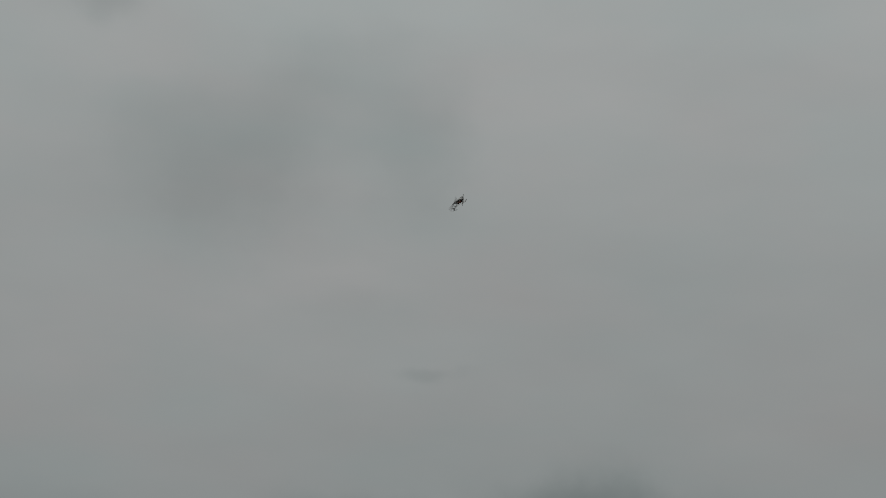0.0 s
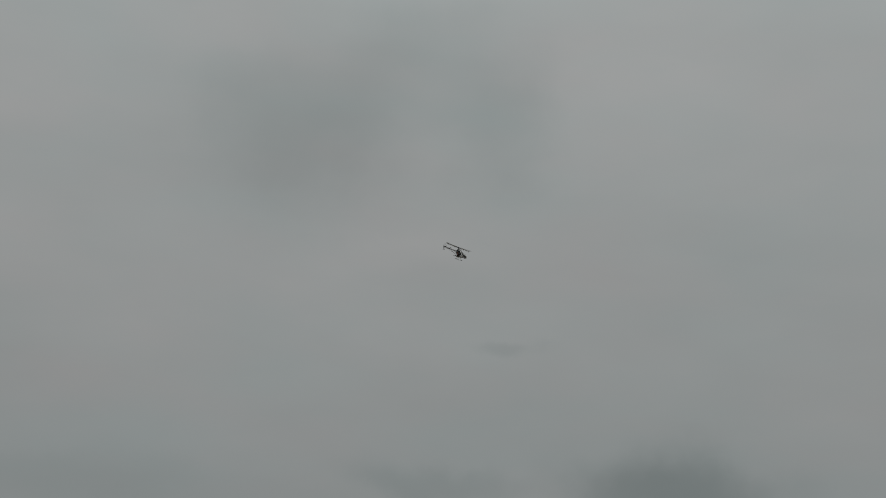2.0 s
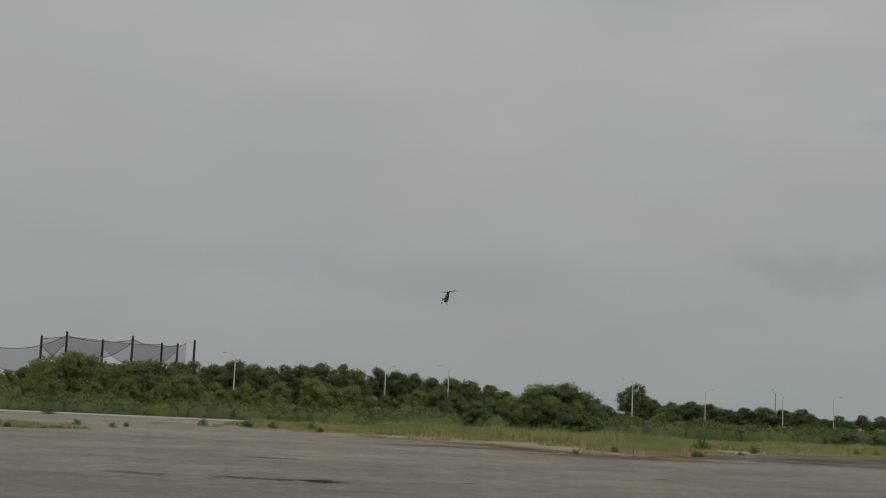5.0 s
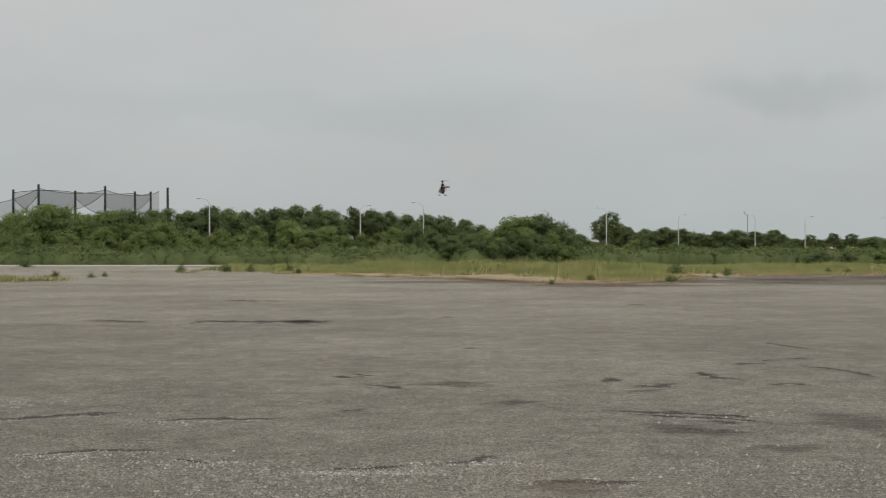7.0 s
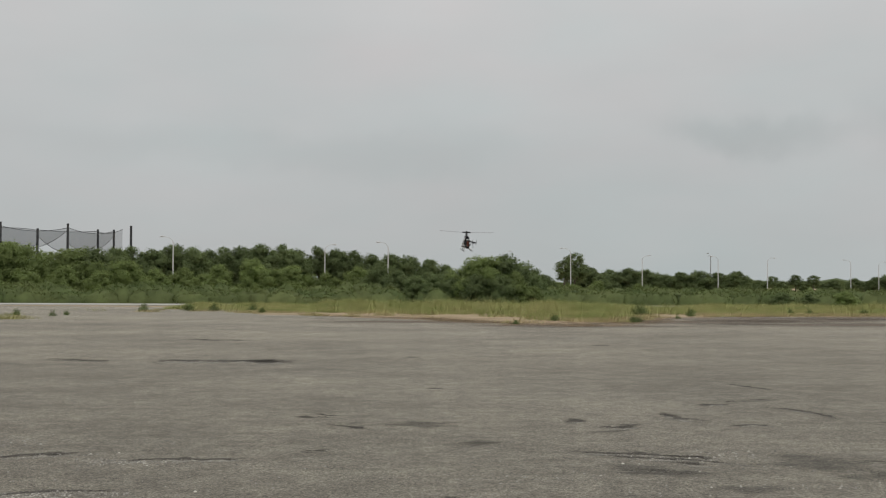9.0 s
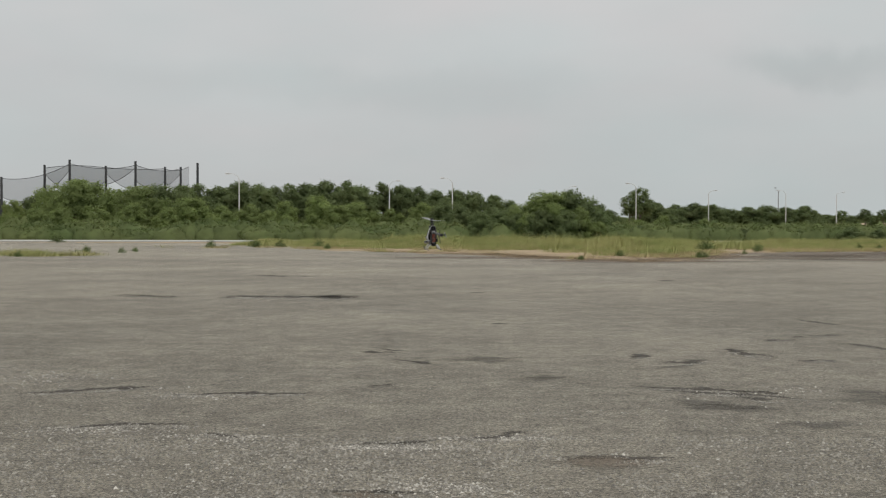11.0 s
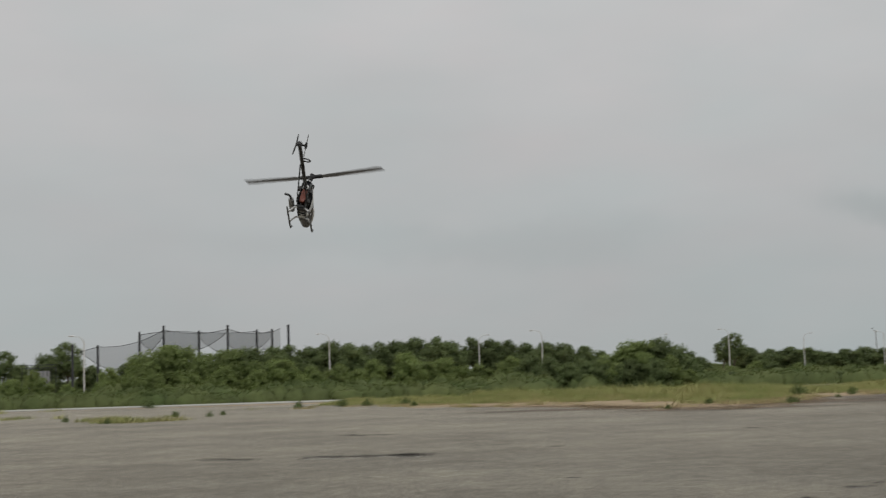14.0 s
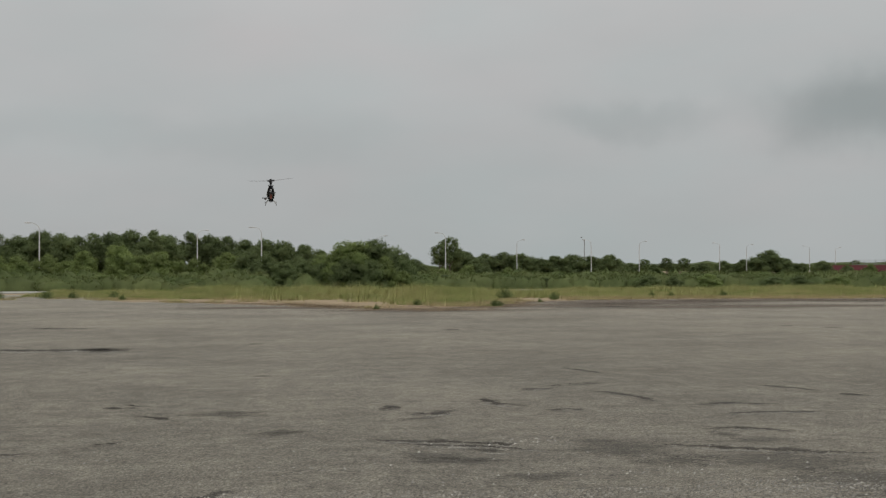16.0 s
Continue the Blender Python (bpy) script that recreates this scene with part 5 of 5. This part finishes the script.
# ---- model helicopter ----
def build_helicopter():
    """Pod-and-boom model: x forward, y to its left, z up, skids at z = 0, rotor head at z = 0.45."""
    root = new("model_helicopter")
    bm = bmesh.new()
    for y in (-0.038, 0.032):
        prism(bm, [(-0.17, 0.20), (-0.13, 0.09), (0.02, 0.07), (0.20, 0.09), (0.26, 0.15), (0.16, 0.22), (0.08, 0.35), (-0.10, 0.35), (-0.17, 0.29)], y, y + 0.006)
    for x, z in ((-0.1, 0.1), (0.05, 0.085), (0.15, 0.11), (-0.05, 0.3), (0.06, 0.3), (0.1, 0.2)):
        tube(bm, [(x, -0.034, z), (x, 0.034, z)], 0.008, 8)
    part("frame", bm, M_CARBON, root, "black carbon side frames")
    # canopy: black nose with white rear edges
    stations = ((-0.02, 0.225, 0.066, 0.142, 0.05), (0.06, 0.222, 0.072, 0.136, 0.05), (0.14, 0.208, 0.072, 0.122, 0.04), (0.22, 0.193, 0.066, 0.088, 0.03), (0.30, 0.175, 0.056, 0.070, 0.02), (0.37, 0.158, 0.040, 0.046, 0.01), (0.42, 0.148, 0.015, 0.016, 0.0))

    def ring(x, zc, w, h, tilt):
        out = []
        for k in range(20):
            a = 2 * math.pi * k / 20
            c, s = math.cos(a), math.sin(a)
            z = zc + h * s
            out.append((x - tilt * s * 1.2, w * math.copysign(abs(c) ** 0.75, c) * (1 - 0.30 * max(0, s)), z))
        return out

    bm = bmesh.new()
    loft(bm, [ring(*s) for s in stations])
    canopy = part("canopy", bm, M_BLACKGLOSS, root, "black glossy canopy with white edges", True)
    bm = bmesh.new()
    edge = [ring(x, 0.225 - 0.04 * (x + 0.02), 0.068 + o, 0.143 + o - 0.07 * (x + 0.02), 0.05) for x, o in ((-0.03, 0.0), (-0.03, 0.003), (0.0, 0.004), (0.032, 0.0065))]
    rs = [[bm.verts.new(p) for p in r] for r in edge]
    for a, q in zip(rs, rs[1:]):
        for k in range(20):
            bm.faces.new((a[k], a[(k + 1) % 20], q[(k + 1) % 20], q[k]))
    part("canopy_rim", bm, M_WHITE, canopy, "white glossy rear rim of the canopy", True)
    for sgn in (-1, 1):
        bm = bmesh.new()
        tube(bm, [(0.12, sgn * 0.0695, 0.20), (0.22, sgn * 0.066, 0.175), (0.32, sgn * 0.051, 0.16), (0.385, sgn * 0.035, 0.152)], [0.012, 0.014, 0.012, 0.006], 6)
        part("stripe", bm, M_WHITE, canopy, "white side stripe")
    bm = bmesh.new()
    loft(bm, [[(x, 0.024 * c, 0.185 + 0.06 * s) for c, s in ((1, -0.7), (1, 0.7), (0.7, 1), (-0.7, 1), (-1, 0.7), (-1, -0.7), (-0.7, -1), (0.7, -1))] for x in (-0.145, -0.13, -0.05, -0.04)])
    part("fuel_tank", bm, M_TANK, root, "translucent tank with red fuel")
    bm = bmesh.new()
    box(bm, (-0.05, -0.03, 0.09), (0.03, 0.03, 0.16), 0.008)
    for k in range(5):
        box(bm, (-0.055, -0.036, 0.165 + 0.013 * k), (0.035, 0.036, 0.171 + 0.013 * k), 0.001)
    part("engine", bm, M_ALU, root)
    bm = bmesh.new()
    box(bm, (-0.135, -0.036, 0.062), (-0.05, 0.036, 0.100), 0.012)
    part("battery_tray", bm, M_CARBON, root)
    bm = bmesh.new()
    box(bm, (-0.150, -0.026, 0.252), (-0.075, 0.026, 0.292), 0.006)
    part("receiver", bm, M_WHITE, root, "white receiver box above the tank")
    for y, z in ((-0.052, 0.13), (-0.052, 0.23), (0.052, 0.24)):
        bm = bmesh.new()
        box(bm, (-0.14, y - 0.012, z), (-0.10, y + 0.012, z + 0.036), 0.003)
        part("servo", bm, M_CARBON, root, "black servo box")
    bm = bmesh.new()
    tube(bm, [(0.06, 0.1, 0.115), (0.05, 0.1, 0.115), (-0.08, 0.1, 0.125), (-0.14, 0.1, 0.128), (-0.15, 0.1, 0.128)], [0.014, 0.025, 0.026, 0.024, 0.011], 12)
    muffler = part("muffler", bm, M_ALU, root, "dull aluminium exhaust muffler")
    bm = bmesh.new()
    tube(bm, [(-0.14, 0.1, 0.128), (-0.18, 0.102, 0.132), (-0.198, 0.116, 0.136), (-0.202, 0.155, 0.14)], 0.010, 8)
    part("exhaust_tube", bm, M_CARBON, muffler, "black exhaust elbow")
    bm = bmesh.new()
    tube(bm, [(-0.02, 0.03, 0.14), (0.0, 0.08, 0.13), (0.0, 0.10, 0.125)], 0.012, 8)
    part("header", bm, M_ALU, muffler)
    for y in (-0.10, 0.10):
        bm = bmesh.new()
        tube(bm, [(-0.22, y, 0.008), (0.18, y, 0.008), (0.225, y, 0.018), (0.25, y, 0.045)], 0.008, 8)
        part("skid", bm, M_SKID, root)
    for x in (-0.10, 0.10):
        bm = bmesh.new()
        tube(bm, [(x, -0.10, 0.01), (x, -0.092, 0.035), (x, -0.06, 0.075), (x, 0, 0.085), (x, 0.06, 0.075), (x, 0.092, 0.035), (x, 0.10, 0.01)], 0.0085, 8)
        part("skid_strut", bm, M_TIP, root, "white moulded landing gear strut")
    bm = bmesh.new()
    tube(bm, [(-0.12, 0, 0.265), (-0.97, 0, 0.265)], 0.0165, 12)
    boom = part("tail_boom", bm, M_CARBON, root, "long black carbon tail boom")
    for y in (-1, 1):
        bm = bmesh.new()
        tube(bm, [(-0.12, y * 0.045, 0.12), (-0.60, y * 0.016, 0.255)], 0.006, 6)
        part("boom_support", bm, M_CARBON, boom)
    bm = bmesh.new()
    pts = [(-0.70 + 0.026 * math.cos(a), -0.038 + 0.042 * math.sin(a), 0.258) for a in (2 * math.pi * k / 16 for k in range(17))]
    tube(bm, pts, 0.006, 6)
    part("stabiliser_loop", bm, M_CARBON, boom)
    bm = bmesh.new()
    box(bm, (-0.98, -0.022, 0.245), (-0.935, 0.022, 0.285), 0.008)
    part("tail_gearbox", bm, M_CARBON, boom)
    bm = bmesh.new()
    prism(bm, [(-0.93, 0.27), (-0.965, 0.335), (-0.995, 0.34), (-0.98, 0.265), (-1.005, 0.15), (-0.98, 0.148), (-0.94, 0.25)], 0.024, 0.030)
    part("tail_fin", bm, M_CARBON, boom, "black swept tail fin")
    bm = bmesh.new()
    tube(bm, [(0, 0.03, 0), (0, -0.012, 0)], 0.009, 8)
    box(bm, (-0.012, -0.010, -0.028), (0.012, 0.008, 0.028), 0.003)
    tail_rotor = part("tail_rotor", bm, M_CARBON, boom, "small two-bladed tail rotor")
    for sgn in (-1, 1):
        bm = bmesh.new()
        prism(bm, [(-0.012, sgn * 0.022), (0.012, sgn * 0.022), (0.014, sgn * 0.092), (-0.010, sgn * 0.096)], -0.003, 0.001)
        part("tail_blade", bm, M_BLADE, tail_rotor)
    tail_rotor.matrix_basis = pose(-0.955, -0.055, 0.265)
    bm = bmesh.new()
    tube(bm, [(0, 0, 0.30), (0, 0, 0.455)], 0.013, 8)
    part("main_shaft", bm, M_CARBON, root)
    bm = bmesh.new()
    tube(bm, [(0, 0, 0.345), (0, 0, 0.365)], 0.05, 12)
    tube(bm, [(0.045, 0, 0.355), (0.05, 0.03, 0.43)], 0.005, 6)
    tube(bm, [(-0.045, 0, 0.355), (-0.05, -0.03, 0.43)], 0.005, 6)
    part("swashplate", bm, M_CARBON, root)
    bm = bmesh.new()
    box(bm, (-0.06, -0.016, -0.013), (0.06, 0.016, 0.013), 0.005)
    tube(bm, [(0, 0, -0.03), (0, 0, 0.03)], 0.02, 10)
    rotor = part("main_rotor", bm, M_CARBON, root, "two-bladed main rotor head")
    for sgn in (-1, 1):
        bm = bmesh.new()
        tube(bm, [(sgn * 0.06, 0, 0), (sgn * 0.12, 0, 0)], [0.018, 0.014], 8)
        box(bm, (sgn * 0.10 - 0.025, -0.018, -0.012), (sgn * 0.10 + 0.025, 0.018, 0.012), 0.003)
        part("blade_grip", bm, M_CARBON, rotor)
        bm = bmesh.new()
        rings = []
        for r, c in ((0.11, 0.022), (0.15, 0.026), (0.20, 0.030), (0.72, 0.030), (0.775, 0.028), (0.79, 0.018)):
            coning = 0.03 * (r - 0.1) ** 1.5
            rings.append([(sgn * r, sgn * c * q + (0.004 * sgn), coning + w) for q, w in ((1, 0), (0.6, 0.0045), (0, 0.005), (-1, 0.001), (-1, -0.001), (0, -0.003), (0.6, -0.003))])
        loft(bm, rings)
        part("main_blade", bm, M_BLADE, rotor, "dark grey composite rotor blade")
    rotor.matrix_basis = pose(0, 0, 0.45)
    tagged(root, "black and white model helicopter with red fuel tank, flying", "model helicopter")
    return root, rotor, tail_rotor


helicopter, main_rotor, tail_rotor = build_helicopter()


# ---- what moves ----
def motions():
    walk(helicopter, [
        (0.0, pose(14.40, 43.70, 17.84, -115.1, -36.6, 62.2)),
        (0.1, pose(14.32, 43.68, 17.85, -151.5, -23.5, 130.5)),
        (0.2, pose(14.13, 43.41, 17.95, -167.6, 0.8, 154.6)),
        (0.3, pose(13.92, 42.95, 17.92, 175.6, -24.0, 101.3)),
        (0.4, pose(13.54, 42.61, 17.76, -172.4, -42.7, 35.7)),
        (0.5, pose(13.26, 42.14, 17.79, -128.4, -13.1, -24.5)),
        (0.6, pose(12.83, 41.66, 17.86, -103.6, 31.2, -45.2)),
        (0.7, pose(12.59, 41.17, 18.01, 141.3, 84.8, -144.3)),
        (0.8, pose(12.37, 40.85, 17.98, 66.3, 30.7, 151.5)),
        (0.9, pose(12.17, 40.71, 17.97, 61.6, -16.5, 175.4)),
        (1.0, pose(12.05, 40.79, 17.92, 30.6, -51.1, -130.9)),
        (1.1, pose(11.90, 41.13, 17.79, -29.7, -32.8, -62.5)),
        (1.2, pose(11.87, 41.57, 17.76, -44.1, -6.4, -7.3)),
        (1.3, pose(12.00, 42.18, 17.59, -41.9, 23.3, 51.8)),
        (1.4, pose(12.16, 42.87, 17.31, -5.1, 30.2, 123.5)),
        (1.5, pose(12.17, 43.56, 16.99, 20.3, 13.4, 178.7)),
        (1.6, pose(12.09, 44.29, 16.67, 9.3, -6.3, -142.3)),
        (1.7, pose(12.11, 45.04, 16.29, -0.3, -12.6, -85.0)),
        (1.8, pose(12.08, 45.81, 15.90, -20.7, -16.2, -38.1)),
        (1.9, pose(12.19, 46.62, 15.58, -27.7, -10.8, -4.6)),
        (2.0, pose(12.44, 47.41, 15.34, -14.2, -3.0, 39.7)),
        (2.1, pose(12.55, 48.10, 15.08, -15.5, 0.8, 73.0)),
        (2.2, pose(12.62, 48.75, 14.65, -38.0, 13.3, 100.4)),
        (2.3, pose(12.41, 49.46, 14.07, -44.8, 18.0, 127.8)),
        (2.4, pose(12.15, 50.13, 13.44, -58.1, 21.2, 141.1)),
        (2.5, pose(11.81, 50.80, 12.83, -64.4, 23.7, 144.6)),
        (2.6, pose(11.44, 51.34, 12.25, -29.8, 25.0, 138.0)),
        (2.7, pose(11.31, 51.98, 12.03, -50.0, 24.5, 121.5)),
        (2.8, pose(10.91, 52.53, 11.69, -29.3, 18.7, 98.1)),
        (2.9, pose(10.19, 53.13, 11.26, -18.1, 13.0, 85.9)),
        (3.0, pose(9.20, 53.64, 10.88, -5.1, -2.7, 80.8)),
        (3.2, pose(7.33, 53.94, 10.18, -2.0, 0.9, 81.9)),
        (3.5, pose(5.17, 53.27, 9.81, 5.2, 1.5, 84.7)),
        (3.7, pose(3.78, 51.96, 9.51, 8.2, 2.5, 86.4)),
        (4.0, pose(1.46, 48.60, 7.94, 18.8, 2.4, 90.0)),
        (4.2, pose(0.35, 45.67, 6.76, 22.2, 1.4, 91.0)),
        (6.3, pose(-1.31, 47.37, 4.06, 5.8, 3.0, 92.0)),
        (6.5, pose(-1.01, 45.66, 3.61, 8.7, -2.8, 90.9)),
        (6.7, pose(-0.17, 44.23, 3.37, 3.7, 2.9, 90.8)),
        (7.0, pose(-0.02, 42.92, 3.16, 0.1, -2.2, 99.2)),
        (7.2, pose(0.43, 42.33, 2.95, 9.3, 3.5, 91.9)),
        (7.5, pose(0.77, 41.44, 2.90, 2.1, 0.3, 99.7)),
        (7.7, pose(0.95, 40.56, 2.76, -1.4, -0.9, 98.7)),
        (8.0, pose(1.32, 38.81, 2.76, -0.7, -3.5, 97.1)),
        (8.2, pose(1.48, 37.44, 2.73, -3.5, -5.9, 96.7)),
        (10.3, pose(0.65, 25.93, 1.57, 3.2, -4.7, 100.2)),
        (10.5, pose(0.30, 24.18, 1.41, 2.8, -3.0, 91.1)),
        (10.6, pose(0.07, 23.45, 1.36, 1.6, -1.7, 91.0)),
        (10.8, pose(-0.06, 22.15, 1.32, 0.2, -1.8, 100.1)),
        (11.0, pose(-0.60, 20.93, 1.16, -1.5, -1.9, 99.7)),
        (11.1, pose(-0.87, 20.34, 1.06, -1.6, -2.0, 99.8)),
        (11.3, pose(-1.26, 19.22, 1.03, 2.3, -2.7, 101.1)),
        (11.5, pose(-1.62, 18.07, 0.97, 5.3, -1.8, 98.6)),
        (11.6, pose(-1.78, 17.45, 0.97, 5.4, -2.4, 97.5)),
        (11.8, pose(-2.12, 16.12, 0.97, 6.4, -5.8, 99.3)),
        (12.0, pose(-2.43, 14.70, 0.97, 10.7, 11.1, 102.0)),
        (12.1, pose(-2.54, 14.07, 1.07, 12.6, 14.6, 102.3)),
        (12.2, pose(-2.64, 13.50, 1.14, 14.5, 18.1, 102.1)),
        (12.3, pose(-2.75, 13.00, 1.26, 18.0, 20.5, 101.3)),
        (12.4, pose(-2.84, 12.57, 1.35, 18.3, 20.4, 100.6)),
        (12.5, pose(-2.86, 12.22, 1.51, 18.8, 20.5, 100.4)),
        (12.6, pose(-2.89, 11.91, 1.61, 18.2, 21.1, 100.6)),
        (12.7, pose(-2.94, 11.64, 1.75, 16.3, 20.7, 100.9)),
        (12.8, pose(-2.95, 11.40, 1.87, 15.4, 20.2, 101.2)),
        (12.9, pose(-2.94, 11.21, 1.94, 15.9, 19.5, 101.7)),
        (13.0, pose(-2.92, 11.04, 2.09, 17.7, 19.1, 101.9)),
        (13.1, pose(-2.86, 10.95, 2.20, 18.5, 19.1, 101.5)),
        (13.2, pose(-2.82, 10.91, 2.28, 17.7, 19.1, 101.0)),
        (13.3, pose(-2.74, 10.93, 2.38, 17.5, 18.8, 101.0)),
        (13.4, pose(-2.64, 10.85, 2.42, 17.2, 18.6, 101.3)),
        (13.5, pose(-2.53, 10.75, 2.52, 16.9, 18.8, 100.6)),
        (13.6, pose(-2.48, 11.04, 2.68, 17.4, 19.4, 98.9)),
        (13.7, pose(-2.45, 11.42, 2.77, 17.2, 20.0, 97.9)),
        (13.8, pose(-2.29, 11.63, 2.86, 16.9, 19.7, 97.9)),
        (13.9, pose(-2.09, 11.87, 2.97, 16.5, 19.3, 97.9)),
        (14.0, pose(-1.95, 12.13, 3.04, 14.5, 18.8, 97.5)),
        (14.1, pose(-1.85, 12.47, 3.14, 13.2, 17.8, 97.2)),
        (14.2, pose(-1.85, 12.83, 3.23, 13.8, 17.2, 97.7)),
        (14.3, pose(-1.81, 13.23, 3.31, 14.8, 17.2, 98.0)),
        (14.4, pose(-1.64, 13.68, 3.42, 15.3, 17.2, 97.2)),
        (14.5, pose(-1.45, 14.19, 3.41, 14.4, 16.5, 96.2)),
        (14.6, pose(-1.29, 14.76, 3.34, 12.7, 14.3, 96.0)),
        (14.7, pose(-1.13, 15.33, 3.51, 11.6, 11.0, 96.3)),
        (14.8, pose(-1.04, 15.92, 3.53, 11.4, 9.0, 96.2)),
        (14.9, pose(-0.87, 16.55, 3.47, 11.1, 9.3, 95.6)),
        (15.0, pose(-0.62, 17.22, 3.35, 10.7, 9.9, 95.0)),
        (15.2, pose(-0.74, 18.64, 3.09, 7.5, 5.0, 95.8)),
        (15.4, pose(-0.29, 20.29, 2.49, 2.6, 3.4, 93.7)),
        (15.5, pose(0.08, 21.17, 2.35, 3.5, 1.3, 92.9)),
        (15.6, pose(0.43, 22.03, 2.43, 4.5, -2.5, 92.4)),
        (15.8, pose(0.61, 23.90, 2.51, -1.9, -13.5, 94.3)),
        (16.0, pose(0.51, 25.94, 2.82, -0.3, -6.0, 91.2)),
    ])
    spin = (
        (0.0, 0), (0.1, 0), (0.2, -17), (0.3, -20), (0.4, -5), (0.5, -19), (0.6, -73), (0.7, -145), (0.8, -194), (0.9, -239), (1.0, -282), (1.1, -331), (1.2, -402), (1.3, -314), (1.4, -235), (1.5, -284), (1.6, -296), (1.7, -315), (1.8, -360), (1.9, -360), (2.0, -360), (2.1, -360), (2.2, -360), (2.3, -360), (2.4, -360), (2.5, -360), (2.6, -273), (2.7, -264), (2.8, -206), (2.9, -209), (3.0, -220), (3.2, -282), (3.5, -289), (3.7, -360), (4.0, -360), (4.2, -360), (6.3, -360), (6.5, -319), (6.7, -272), (7.0, -360), (7.2, -311), (7.5, -360), (7.7, -360), (8.0, -360), (8.2, -293), (10.3, -219), (10.5, -211), (10.6, -299), (10.8, -291), (11.0, -360), (11.1, -328), (11.3, -273), (11.5, -360), (11.6, -399), (11.8, -444), (12.0, -360), (12.1, -281), (12.2, -224), (12.3, -151), (12.4, -95), (12.5, -37), (12.6, 27), (12.7, 98), (12.8, 164), (12.9, 222), (13.0, 280), (13.1, 353), (13.2, 418), (13.3, 481), (13.4, 557), (13.5, 614), (13.6, 686), (13.7, 754), (13.8, 817), (13.9, 889), (14.0, 957), (14.1, 1039), (14.2, 1105), (14.3, 1157), (14.4, 1222), (14.5, 1273), (14.6, 1303), (14.7, 1331), (14.8, 1335), (14.9, 1330), (15.0, 1297), (15.2, 1335), (15.4, 1310), (15.5, 1340), (15.6, 1284), (15.8, 1367), (16.0, 1411),
    )
    # the head spins clockwise all the while; two alike blades, so half turns are added between the known angles
    rows, angle = [], spin[0][1]
    for (t0, a0), (t1, a1) in zip(spin, spin[1:]):
        n = round((t1 - t0) * 30)
        turn = (a1 - a0) - 180 * round((a1 - a0 + 75 * n) / 180)
        turn += 180 if turn < -88 * n else 0
        rows += [(t0 + i / 30, pose(0, 0, 0.45, 0, 0, angle + turn * i / n)) for i in range(n)]
        angle += turn
    rows.append((spin[-1][0], pose(0, 0, 0.45, 0, 0, angle)))
    walk(main_rotor, rows)
    walk(tail_rotor, [(i / 30, pose(-0.955, -0.055, 0.265, 0, 40 + 77 * i, 0)) for i in range(481)])


motions()
